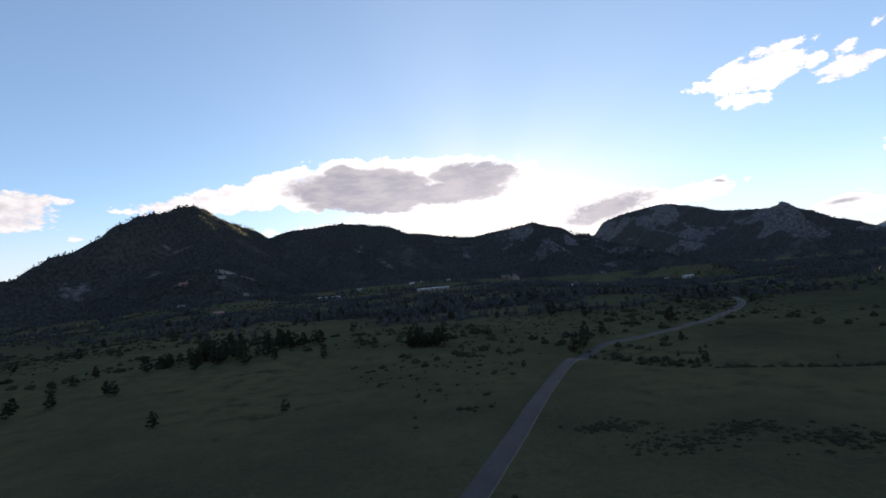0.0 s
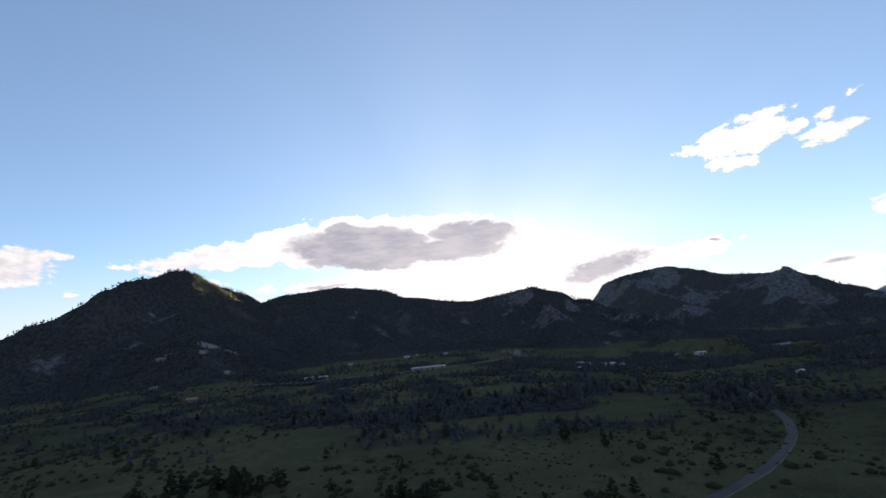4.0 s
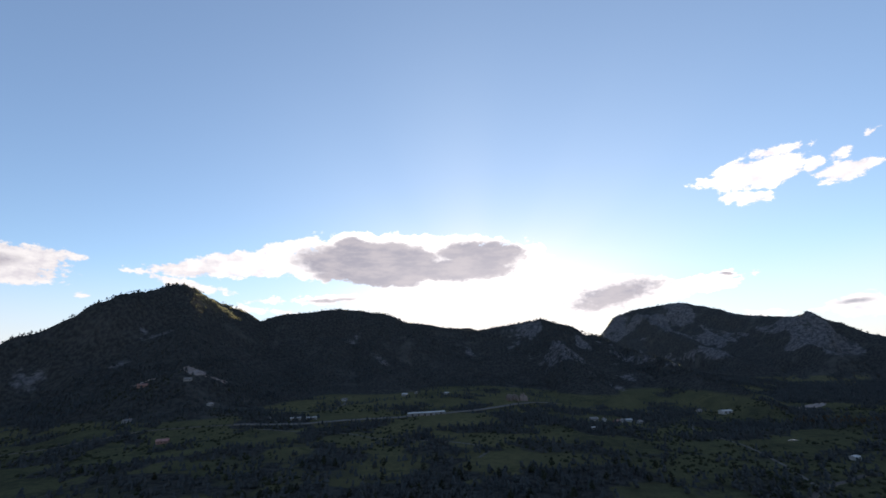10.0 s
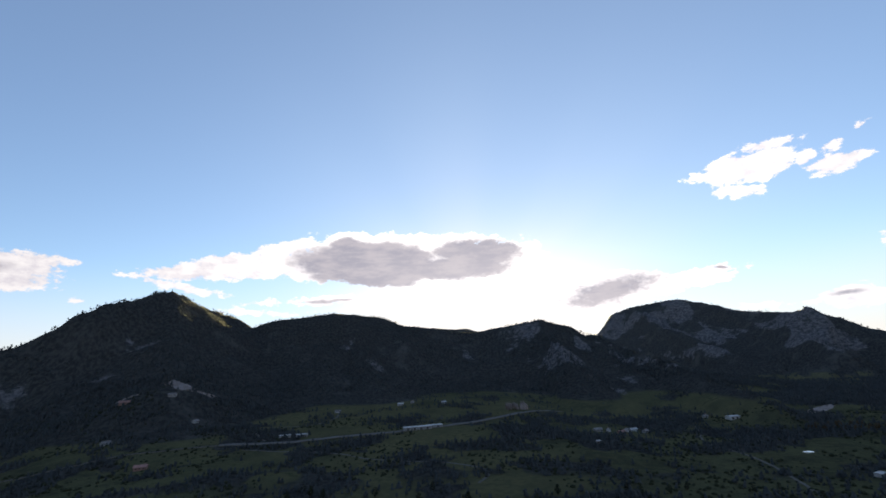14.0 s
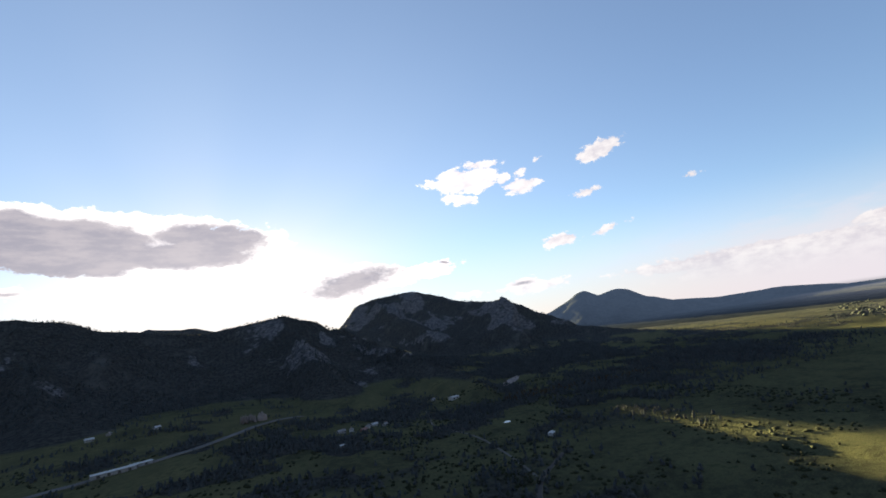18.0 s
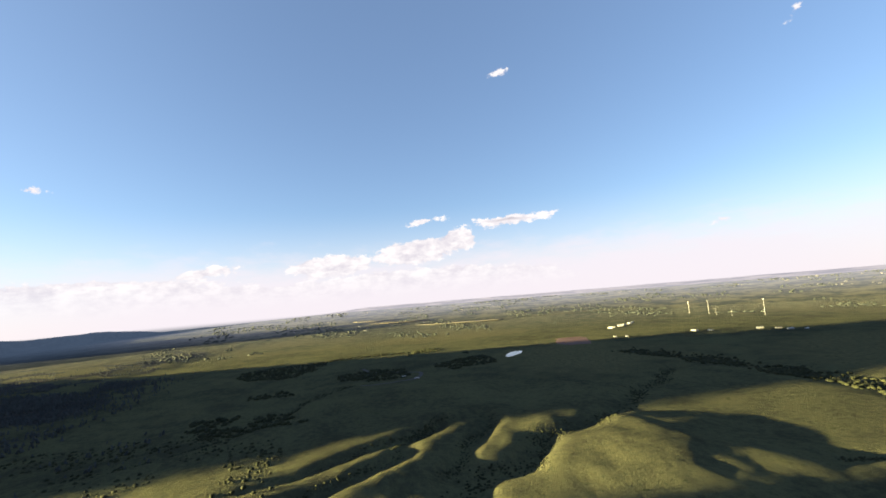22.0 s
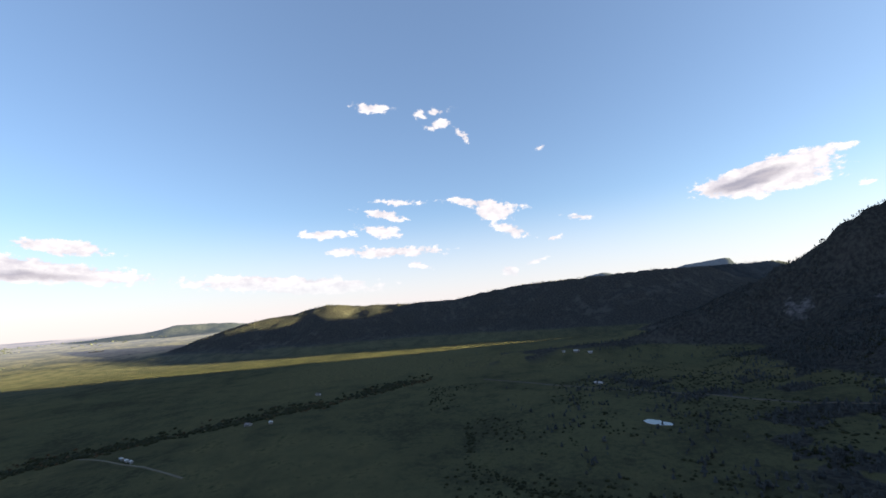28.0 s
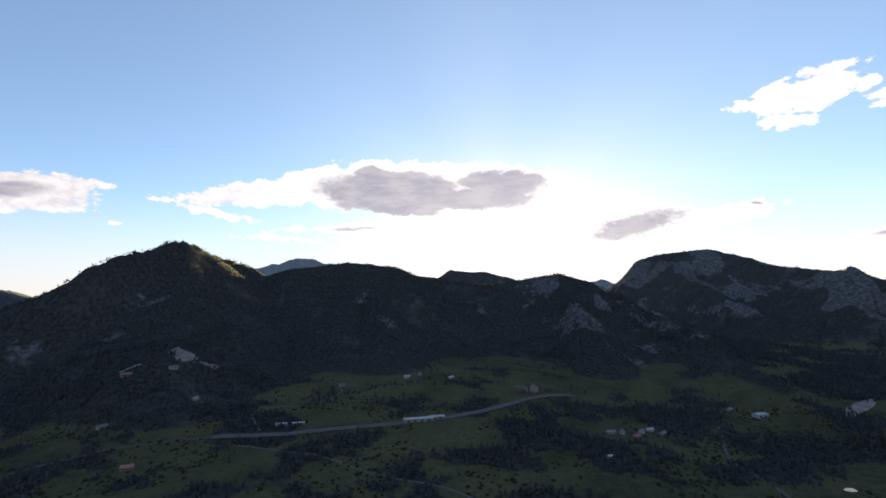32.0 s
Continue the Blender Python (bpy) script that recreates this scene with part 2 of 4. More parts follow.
white = W.mix(W.span(crest, 0.34, 0.62), (0.66, 0.62, 0.69, 1), (0.99, 0.94, 0.94, 1))
white = W.mix(1.0, white, W.mix(1.0, (1.0, 0.94, 0.88, 1), W.math("MULTIPLY", W.math("POWER", toward, 7.0), 0.8), "MULTIPLY"), "ADD")
streak = W.span(roll, 0.36, 0.62)
dull = W.mix(streak, (0.37, 0.36, 0.44, 1), (0.54, 0.50, 0.55, 1))
dull = W.mix(W.math("MULTIPLY", W.math("EXPONENT", W.math("MULTIPLY", off, -0.5 / 49.0)), 0.62), dull, (0.80, 0.74, 0.77, 1))
cloudy = W.mix(W.math("MULTIPLY", grey, 0.95), white, dull)
allsky = W.mix(cover, clear, cloudy)
ground_far = W.span(el, -0.9, -0.2)
allsky = W.mix(ground_far, (0.30, 0.30, 0.33, 1), allsky)
bg = W.put("ShaderNodeBackground", allsky, 0.117)
W.put("ShaderNodeOutputWorld", bg)


# ---- materials ----
def material(name, rough=0.9, metal=0.0):
    m = bpy.data.materials.new(name)
    m.use_nodes = True
    n = Nodes(m.node_tree)
    b = m.node_tree.nodes["Principled BSDF"]
    b.inputs["Roughness"].default_value, b.inputs["Metallic"].default_value = rough, metal
    b.inputs["Specular IOR Level"].default_value = 0.12
    return m, n, b


def rgb(r, g, b):
    return (r, g, b, 1.0)


def bumpy(n, b, height, strength, dist):
    k = n.t.nodes.new("ShaderNodeBump")
    k.inputs["Strength"].default_value, k.inputs["Distance"].default_value = strength, dist
    n.link(height, k.inputs["Height"])
    n.link(k.outputs[0], b.inputs["Normal"])


def mottled(name, c1, c2, size, rough=0.9, fine=None, bump=0.0, metal=0.0, vary=0.0):
    """A surface with broad stains and a fine grain, sizes in metres."""
    m, n, b = material(name, rough, metal)
    p = n.put("ShaderNodeNewGeometry").outputs["Position"]
    broad = n.noise(p, 1.0 / size, 5.0, 0.6)
    grain = n.noise(p, 1.0 / (fine or size / 9), 4.0, 0.6)
    f = n.span(n.math("ADD", n.math("MULTIPLY", broad, 0.65), n.math("MULTIPLY", grain, 0.35)), 0.32, 0.68)
    c = n.mix(f, rgb(*c1), rgb(*c2))
    if vary:
        r = n.put("ShaderNodeObjectInfo").outputs["Random"]
        hsv = n.put("ShaderNodeHueSaturation", 0.5, 1.0, n.span(r, 0, 1, 1 - vary, 1 + vary), 1.0, c)
        c = hsv.outputs[0]
    n.link(c, b.inputs["Base Color"])
    if bump:
        bumpy(n, b, grain, 0.8, bump)
    return m


def ground_material():
    m, n, b = material("meadow_and_hillside", 0.95)
    b.inputs["Specular IOR Level"].default_value = 0.0
    p = n.put("ShaderNodeNewGeometry").outputs["Position"]
    at = n.put("ShaderNodeAttribute", attribute_name="cover")
    wood, stone, dry = (n.put("ShaderNodeSeparateColor", at.outputs["Color"]).outputs[i] for i in range(3))
    flat = n.put("ShaderNodeVectorMath", p, (1, 1, 0), operation="MULTIPLY").outputs[0]
    huge, big, mid, tuft = n.noise(flat, 1 / 240, 5), n.noise(flat, 1 / 55, 5, 0.6), n.noise(flat, 1 / 9, 6, 0.65), n.noise(flat, 1 / 1.6, 4, 0.7)
    f = n.math("ADD", n.math("ADD", n.math("MULTIPLY", huge, 0.22), n.math("MULTIPLY", big, 0.24)), n.math("ADD", n.math("MULTIPLY", mid, 0.30), n.math("MULTIPLY", tuft, 0.24)))
    grass = n.mix(n.span(f, 0.43, 0.57), rgb(0.054, 0.054, 0.034), rgb(0.104, 0.102, 0.054))
    straw = n.mix(n.span(mid, 0.4, 0.62), rgb(0.124, 0.113, 0.058), rgb(0.088, 0.083, 0.046))
    c = n.mix(n.span(n.math("ADD", dry, n.math("MULTIPLY", n.math("SUBTRACT", big, 0.5), 0.9)), 0.25, 0.85), grass, straw)
    bush = n.span(n.math("ADD", n.math("MULTIPLY", mid, 0.6), n.math("MULTIPLY", big, 0.4)), 0.555, 0.635)
    c = n.mix(n.math("MULTIPLY", bush, 0.55), c, rgb(0.034, 0.040, 0.020))
    floor = n.mix(n.span(mid, 0.4, 0.6), rgb(0.034, 0.034, 0.032), rgb(0.064, 0.061, 0.055))
    floor = n.mix(n.span(n.math("ADD", n.math("MULTIPLY", big, 0.6), n.math("MULTIPLY", huge, 0.4)), 0.52, 0.66), floor, rgb(0.080, 0.075, 0.068))
    c = n.mix(n.span(n.math("ADD", wood, n.math("MULTIPLY", n.math("SUBTRACT", big, 0.5), 0.5)), 0.3, 0.7), c, floor)
    rock = n.mix(n.span(n.noise(p, 1 / 14, 6, 0.7), 0.38, 0.62), rgb(0.060, 0.058, 0.060), rgb(0.158, 0.147, 0.145))
    c = n.mix(n.span(n.math("ADD", stone, n.math("MULTIPLY", n.math("SUBTRACT", n.noise(p, 1 / 30, 6, 0.75), 0.5), 2.2)), 0.45, 0.75), c, rock)
    # Distance haze put into the base colour as a blue-grey tint.
    haze_tint = n.mix(n.span(big, 0.42, 0.6), rgb(0.092, 0.102, 0.112), rgb(0.160, 0.158, 0.146))
    c = n.mix(n.math("MULTIPLY", at.outputs["Alpha"], 0.75), c, haze_tint)
    n.link(c, b.inputs["Base Color"])
    bumpy(n, b, n.math("ADD", n.math("MULTIPLY", mid, 1.0), n.math("MULTIPLY", tuft, 0.9)), 1.0, 2.4)
    return m


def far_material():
    """The far distance; miles of evening haze are painted in as emission."""
    m, n, b = material("far_land_painted_haze", 0.95)
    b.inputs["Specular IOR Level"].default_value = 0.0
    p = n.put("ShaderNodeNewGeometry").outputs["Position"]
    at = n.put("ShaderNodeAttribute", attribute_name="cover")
    hill_and_shade = n.put("ShaderNodeSeparateColor", at.outputs["Color"]).outputs[1]
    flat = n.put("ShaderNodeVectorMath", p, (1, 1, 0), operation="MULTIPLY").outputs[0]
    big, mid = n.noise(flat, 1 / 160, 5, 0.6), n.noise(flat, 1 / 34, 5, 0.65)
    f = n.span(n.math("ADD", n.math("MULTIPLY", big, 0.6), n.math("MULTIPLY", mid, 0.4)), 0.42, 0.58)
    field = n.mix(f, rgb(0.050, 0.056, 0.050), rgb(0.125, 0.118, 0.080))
    c = n.mix(hill_and_shade, field, n.mix(f, rgb(0.026, 0.030, 0.032), rgb(0.044, 0.047, 0.048)))
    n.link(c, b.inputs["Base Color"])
    # Haze as emission: pale over open plain, dim blue where the mask is high.
    haze_glow = n.mix(hill_and_shade, rgb(0.0330, 0.0325, 0.0390), rgb(0.0050, 0.0074, 0.0120))
    n.link(haze_glow, b.inputs["Emission Color"])
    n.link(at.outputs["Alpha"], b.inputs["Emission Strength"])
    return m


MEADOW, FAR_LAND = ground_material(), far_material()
ASPHALT = mottled("worn_asphalt", (0.050, 0.043, 0.040), (0.076, 0.066, 0.062), 14, 0.85, 0.8, 0.01)
PALE_ROAD = mottled("pale_concrete_road", (0.080, 0.074, 0.072), (0.118, 0.108, 0.105), 12, 0.85, 0.8, 0.01)
GRAVEL = mottled("pale_gravel", (0.085, 0.078, 0.068), (0.130, 0.120, 0.108), 8, 0.95, 0.5, 0.02)
VERGE = mottled("bare_verge", (0.10, 0.085, 0.06), (0.16, 0.14, 0.10), 6, 0.95, 0.5, 0.02)

PINE = mottled("pine_needles", (0.011, 0.014, 0.008), (0.028, 0.032, 0.015), 2.2, 0.85, 0.4, vary=0.3)
WOODS = mottled("pine_forest", (0.034, 0.037, 0.038), (0.060, 0.063, 0.061), 26, 0.9, 4.0)
BARK = mottled("pine_bark", (0.05, 0.035, 0.025), (0.10, 0.07, 0.05), 0.6, 0.95, 0.1, 0.02)
BRUSH = mottled("creek_brush", (0.016, 0.019, 0.009), (0.036, 0.037, 0.017), 30, 0.9, 3.0)
FAR_TREES = mottled("far_tree_belts", (0.030, 0.036, 0.032), (0.052, 0.058, 0.050), 40, 0.9, 6.0)
RUST = mottled("rusty_scrub", (0.040, 0.027, 0.014), (0.072, 0.050, 0.024), 20, 0.9, 3.0)
ROCK = mottled("pink_sandstone", (0.15, 0.12, 0.105), (0.27, 0.22, 0.20), 18, 0.92, 1.6, 0.4)
SLAB = mottled("grey_rock_slab", (0.075, 0.066, 0.062), (0.155, 0.135, 0.125), 26, 0.92, 2.5, 0.6)
REDSOIL = mottled("red_bare_soil", (0.10, 0.055, 0.045), (0.16, 0.095, 0.08), 60, 0.95, 8)
WALL = mottled("pale_siding", (0.22, 0.21, 0.195), (0.31, 0.295, 0.28), 3, 0.8, 0.3, 0.005, vary=0.25)
BRICK = mottled("brick_wall", (0.20, 0.11, 0.085), (0.28, 0.17, 0.14), 2.5, 0.85, 0.25, 0.01, vary=0.2)
ROOF = mottled("grey_shingle_roof", (0.13, 0.12, 0.115), (0.20, 0.185, 0.18), 3, 0.85, 0.3, 0.01, vary=0.3)
TILE_ROOF = mottled("red_roof", (0.19, 0.10, 0.085), (0.26, 0.15, 0.13), 3, 0.85, 0.3, 0.01, vary=0.2)
WHITE = mottled("white_metal_roof", (0.30, 0.30, 0.30), (0.42, 0.41, 0.40), 6, 0.45, 0.6, 0.004)
DARK = mottled("dark_frame", (0.04, 0.035, 0.03), (0.07, 0.06, 0.05), 1, 0.6, 0.2)
TOWN = mottled("town_walls", (0.07, 0.07, 0.07), (0.18, 0.17, 0.17), 45, 0.7, 18)
BLUE_HILL = mottled("far_wooded_hill", (0.030, 0.038, 0.042), (0.050, 0.058, 0.060), 160, 0.95, 20)


def glass_material():
    m, n, b = material("window_glass", 0.06)
    b.inputs["Base Color"].default_value = rgb(0.03, 0.035, 0.04)
    b.inputs["Specular IOR Level"].default_value = 0.6
    return m


def water_material():
    m, n, b = material("still_water", 0.07)
    p = n.put("ShaderNodeNewGeometry").outputs["Position"]
    n.link(n.mix(n.noise(p, 0.02), rgb(0.05, 0.065, 0.075), rgb(0.10, 0.115, 0.12)), b.inputs["Base Color"])
    b.inputs["Specular IOR Level"].default_value = 0.9
    bumpy(n, b, n.noise(p, 0.5, 4), 0.15, 0.05)
    return m


GLASS, WATER = glass_material(), water_material()


# ---- the lie of the land ----
def lattice(ix, iy, seed):
    h = (ix.astype(np.int64) * 374761393 + iy.astype(np.int64) * 668265263 + seed * 1442695041) & 0x7FFFFFFF
    h = ((h ^ (h >> 13)) * 1274126177) & 0x7FFFFFFF
    return ((h ^ (h >> 16)) & 0xFFFF) / 65535.0


def smooth_noise(x, y, size, seed=0):
    x, y = np.asarray(x, float) / size, np.asarray(y, float) / size
    ix, iy = np.floor(x), np.floor(y)
    u, v = x - ix, y - iy
    u, v = u * u * u * (u * (6 * u - 15) + 10), v * v * v * (v * (6 * v - 15) + 10)
    a, b = lattice(ix, iy, seed), lattice(ix + 1, iy, seed)
    c, d = lattice(ix, iy + 1, seed), lattice(ix + 1, iy + 1, seed)
    return (a + (b - a) * u) * (1 - v) + (c + (d - c) * u) * v - 0.5


def fractal(x, y, size, octaves=4, seed=0, ridged=False):
    total, gain = 0.0, 1.0
    for n in range(octaves):
        s = smooth_noise(x, y, size / 2**n, seed + n)
        total = total + gain * ((0.25 - np.abs(s)) * 2 if ridged else s)
        gain *= 0.5
    return total


def ease(lo, hi, v):
    t = np.clip((v - lo) / (hi - lo), 0, 1)
    return t * t * (3 - 2 * t)


# Crest lines (x, y, height), and how wide the foot is per metre of height, how hollow the flank is.
FOOTHILLS = [
    ([(-1222, 420, 26), (-1180, 760, 40), (-1120, 960, 112), (-1050, 1180, 225), (-930, 1360, 344), (-868, 1518, 405), (-800, 1660, 348), (-700, 1756, 296)], 1.4, 100, 1.5),
    ([(-700, 1756, 296), (-572, 1816, 326), (-430, 1869, 346), (-288, 1909, 331), (-140, 1937, 288), (47, 1954, 260), (140, 1960, 249), (286, 1954, 270), (405, 1943, 288)], 2.3, 190, 1.5),
    ([(405, 1943, 288), (515, 1926, 254), (600, 1900, 215), (640, 1885, 150)], 1.0, 60, 1.3),
    ([(600, 1890, 215), (632, 1602, 138), (645, 1351, 80), (620, 1121, 44), (560, 890, 18)], 0.75, 60, 1.25),
]
SPURS = [
    ([(-868, 1518, 396), (-720, 1320, 236), (-590, 1115, 162), (-480, 955, 112), (-390, 820, 44)], 1.9, 170, 1.15),
    ([(405, 1943, 284), (392, 1650, 188), (369, 1400, 118), (330, 1160, 58)], 1.15, 90, 1.3),
    ([(-288, 1909, 328), (-245, 1610, 196), (-205, 1360, 112), (-150, 1160, 62)], 1.15, 90, 1.3),
    ([(1275, 2990, 430), (1230, 2500, 250), (1180, 2050, 140), (1120, 1700, 70)], 0.9, 90, 1.3),
    ([(1560, 2500, 330), (1480, 2050, 200), (1400, 1700, 110)], 0.9, 90, 1.3),
]
MASSIF = [
    ([(1010, 3400, 200), (1233, 3300, 422), (1358, 3096, 449), (1455, 2827, 446), (1518, 2642, 397), (1576, 2404, 318), (1631, 2140, 281), (1635, 2086, 279), (1642, 2041, 296), (1692, 2000, 240), (1712, 1870, 172), (1688, 1640, 88), (1762, 1240, 30), (1750, 900, -8)], 1.7, 150, 1.5),
    ([(3100, 3430, 120), (3228, 3310, 185), (3463, 3048, 352), (3565, 2922, 288), (3668, 2786, 326), (3800, 2590, 208), (3955, 2335, 132), (4130, 1985, 20)], 2.0, 150, 1.35),
]
SOUTH_RIDGE = [
    ([(-2520, -1130, 70), (-2552, -1020, 108), (-2622, -770, 182), (-2652, -580, 200), (-2668, -400, 238), (-2657, -285, 240), (-2652, -150, 222), (-2640, 146, 212), (-2600, 410, 212), (-2541, 640, 246), (-2470, 822, 264), (-2240, 1290, 276), (-2210, 1500, 283), (-2250, 1800, 280), (-2380, 2200, 284), (-2500, 2450, 290), (-2590, 2630, 270)], 1.7, 200, 1.35),
]
FAR_RANGES = [
    ([(-4164, 1731, 330), (-4049, 1996, 371), (-3980, 2147, 338), (-3781, 2502, 338), (-3665, 2680, 372), (-3529, 2865, 398), (-3445, 2967, 300), (-3380, 3050, 240)], 1.5, 120, 1.4),
    ([(-3779, -2372, 128), (-3882, -2199, 150), (-4035, -1925, 198), (-4175, -1630, 190), (-4280, -1350, 164)], 2.6, 150, 1.3),
    ([(-2050, 4105, 480), (-1651, 4285, 585), (-1442, 4360, 590), (-1220, 4420, 540)], 0.65, 80, 1.4),
    ([(1130, 4430, 270), (1295, 4407, 340), (1430, 4370, 290)], 1.0, 80, 1.4),
    ([(4100, 2600, 165), (4300, 2230, 130), (4505, 1730, 140), (4625, 1350, 98), (4740, 670, 70)], 2.0, 120, 1.2),
]
SIDE_SPURS = [
    ([(-57, 3170, 381), (120, 3170, 362), (330, 3158, 312)], 1.6, 90, 1.3),
    ([(-2540, 640, 225), (-2300, 610, 130), (-2080, 560, 50)], 1.1, 70, 1.3),
    ([(-2470, 822, 245), (-2200, 800, 150), (-1960, 740, 60)], 1.1, 70, 1.3),
    ([(-2640, 146, 200), (-2460, 240, 120), (-2280, 330, 45)], 1.1, 70, 1.3),
    ([(-2750, 2440, 285), (-2690, 2510, 292), (-2590, 2630, 272)], 1.8, 110, 1.3),
]
RIDGES = FOOTHILLS + SPURS + MASSIF + SOUTH_RIDGE + FAR_RANGES + SIDE_SPURS
NORTH_CREEKS = [
    ([(60, 204), (72, 180), (84, 158), (110, 138), (160, 122), (220, 108), (290, 70), (340, 40), (375, 38)], 9, 2.5),
    ([(470, 330), (462, 277), (463, 225), (473, 177), (493, 136), (518, 88), (545, 50), (562, 22), (573, 2), (590, -29), (585, -62), (536, -42), (512, -14), (461, 21), (415, 50)], 12, 7.0),
    ([(560, 14), (535, 44), (501, 73), (474, 82), (438, 124), (405, 187), (379, 228), (360, 300)], 10, 6.0),
    ([(384, 50), (406, 9), (404, -21), (437, -58), (470, -80), (480, -150), (540, -240), (600, -320), (640, -400), (720, -520)], 19, 8.0),
]
SOUTH_CREEKS = [
    ([(956, -612), (730, -611), (498, -583), (281, -532), (100, -516), (-70, -522), (-198, -530), (-341, -567), (-500, -520), (-640, -430), (-740, -304), (-822, -150), (-935, 6), (-1110, 190)], 40, 5.0),
    ([(300, -520), (285, -420), (262, -340), (300, -260)], 12, 3.5),
    ([(-640, 240), (-470, 225), (-380, 260), (-330, 330), (-290, 420)], 12, 3.0),
    ([(620, 420), (660, 300), (740, 220), (860, 160), (960, 60)], 14, 4.5),
]
CREEKS = NORTH_CREEKS + SOUTH_CREEKS


def off_line(x, y, pts):
    """The distance from a bent line, and the height of the line at its nearest point."""
    best, tall = np.full(np.shape(x), 1e9), np.zeros(np.shape(x))
    for a, b in zip(pts, pts[1:]):
        dx, dy = b[0] - a[0], b[1] - a[1]
        t = np.clip(((x - a[0]) * dx + (y - a[1]) * dy) / (dx * dx + dy * dy), 0, 1)
        d = np.hypot(x - a[0] - t * dx, y - a[1] - t * dy)
        near = d < best
        best = np.where(near, d, best)
        if len(a) > 2:
            s = t * t * (3 - 2 * t) * 0.5 + t * 0.5
            tall = np.where(near, a[2] + (b[2] - a[2]) * s, tall)
    return best, tall


def mountain(x, y):
    wx, wy = x + 70 * fractal(x, y, 260, 4, 11), y + 70 * fractal(x, y, 260, 4, 23)
    total = np.zeros(np.shape(x))
    for pts, spread, foot, hollow in RIDGES:
        near = np.abs(x - np.mean([p[0] for p in pts])) + np.abs(y - np.mean([p[1] for p in pts])) < 4200
        if not near.any():
            continue
        d, tall = off_line(wx[near], wy[near], pts)
        true, _ = off_line(x[near], y[near], pts)
        d = np.where(true < 60, np.minimum(d, true), d)
        h = np.maximum(tall, 6) * np.clip(1 - d / (foot + spread * np.maximum(tall, 6)), 0, 1) ** hollow
        rough = ease(20, 220, true) * np.clip(h / 150, 0, 1)
        h = h + rough * 34 * fractal(x[near], y[near], 240, 5, 31, True) - rough * 8
        total[near] = np.maximum(total[near], h)
    return total


def plain(x, y):
    west = np.maximum(y - 190, 0)
    z = np.minimum(west, 900) * (0.052 - 0.037 * ease(80, 380, x)) * (1 - 0.75 * ease(-500, -900, x))
    z = z - 10 * ease(-100, -500, y) - 14 * ease(600, 1100, x) * ease(900, 300, y)
    z = z + 5 * np.exp(-(((x + 230) / 150) ** 2) - ((y - 260) / 190) ** 2)
    swell = ease(60, 500, np.hypot(x - 40, y - 200))
    z = z + swell * (11 * fractal(x, y, 420, 3, 51) + 2.5 * fractal(x, y, 90, 3, 61)) + 0.8 * fractal(x, y, 30, 3, 71)
    lit = np.exp(-(((x - 700) / 420) ** 2) - ((y + 120) / 330) ** 2)
    z = z + lit * (26 * fractal(x, y, 300, 3, 81) + 7 * fractal(x, y, 85, 3, 85))
    z = z + 11 * np.exp(-(((x - 400) / 130) ** 2) - ((y + 200) / 140) ** 2)
    brink = 640 + 0.30 * np.abs(y + 60) + 50 * fractal(x, y, 160, 3, 87)
    z = z + 17 * ease(-10, 110, x - brink) * ease(1300, 950, x) * ease(240, 120, y) * ease(-420, -250, y)
    z = z + 12 * np.exp(-(((x - 450) / 105) ** 2) - ((y - 210) / 190) ** 2)
    z = z + 3 * np.exp(-(((x - 425) / 36) ** 2) - ((y - 235) / 90) ** 2) + 3 * np.exp(-(((x - 500) / 40) ** 2) - ((y - 40) / 45) ** 2)
    r = np.hypot(x, y - 150)
    rise = ease(1900, 5200, r)
    bearing = np.degrees(np.arctan2(x, y - 150))
    return z * (1 - 0.8 * ease(1500, 3200, r)) + 138 * rise * (0.30 + 0.70 * ease(64, 96, np.abs(bearing)))


def land(x, y):
    """The height of the ground."""
    x, y = np.asarray(x, float), np.asarray(y, float)
    p, m = plain(x, y), mountain(x, y)
    z = np.maximum(p, m) + 14 * np.exp(-np.abs(p - m) / 14) * ease(0, 20, m)
    for pts, wide, deep in CREEKS:
        if np.min(np.abs(x - pts[len(pts) // 2][0])) > 2500:
            continue
        d, _ = off_line(x + 14 * fractal(x, y, 60, 2, 91), y + 14 * fractal(x, y, 60, 2, 95), pts)
        z = z - deep * np.exp(-((d / wide) ** 2))
    return z


def land_at(x, y):
    return float(land(np.array([x]), np.array([y]))[0])


# ---- ground ----
def mesh_of(name, verts, faces, mat, smooth=False):
    me = bpy.data.meshes.new(name)
    me.from_pydata([tuple(v) for v in verts], [], [tuple(f) for f in faces])
    me.materials.append(mat)
    if smooth:
        me.polygons.foreach_set("use_smooth", np.ones(len(me.polygons), bool))
    me.update()
    return me


def quick_mesh(name, verts, faces, mat, smooth=False):
    """Like mesh_of, for large arrays of triangles or quads."""
    me = bpy.data.meshes.new(name)
    verts, faces = np.asarray(verts, np.float32), np.asarray(faces, np.int32)
    k = faces.shape[1]
    me.vertices.add(len(verts))
    me.vertices.foreach_set("co", verts.ravel())
    me.loops.add(faces.size)
    me.loops.foreach_set("vertex_index", faces.ravel())
    me.polygons.add(len(faces))
    me.polygons.foreach_set("loop_start", np.arange(0, faces.size, k, dtype=np.int32))
    me.polygons.foreach_set("loop_total", np.full(len(faces), k, np.int32))
    if smooth:
        me.polygons.foreach_set("use_smooth", np.ones(len(faces), bool))
    me.materials.append(mat)
    me.update(calc_edges=True)
    me.validate()
    return me


# Rock slabs on the slopes, and open spots in the woods: middle and half-widths.
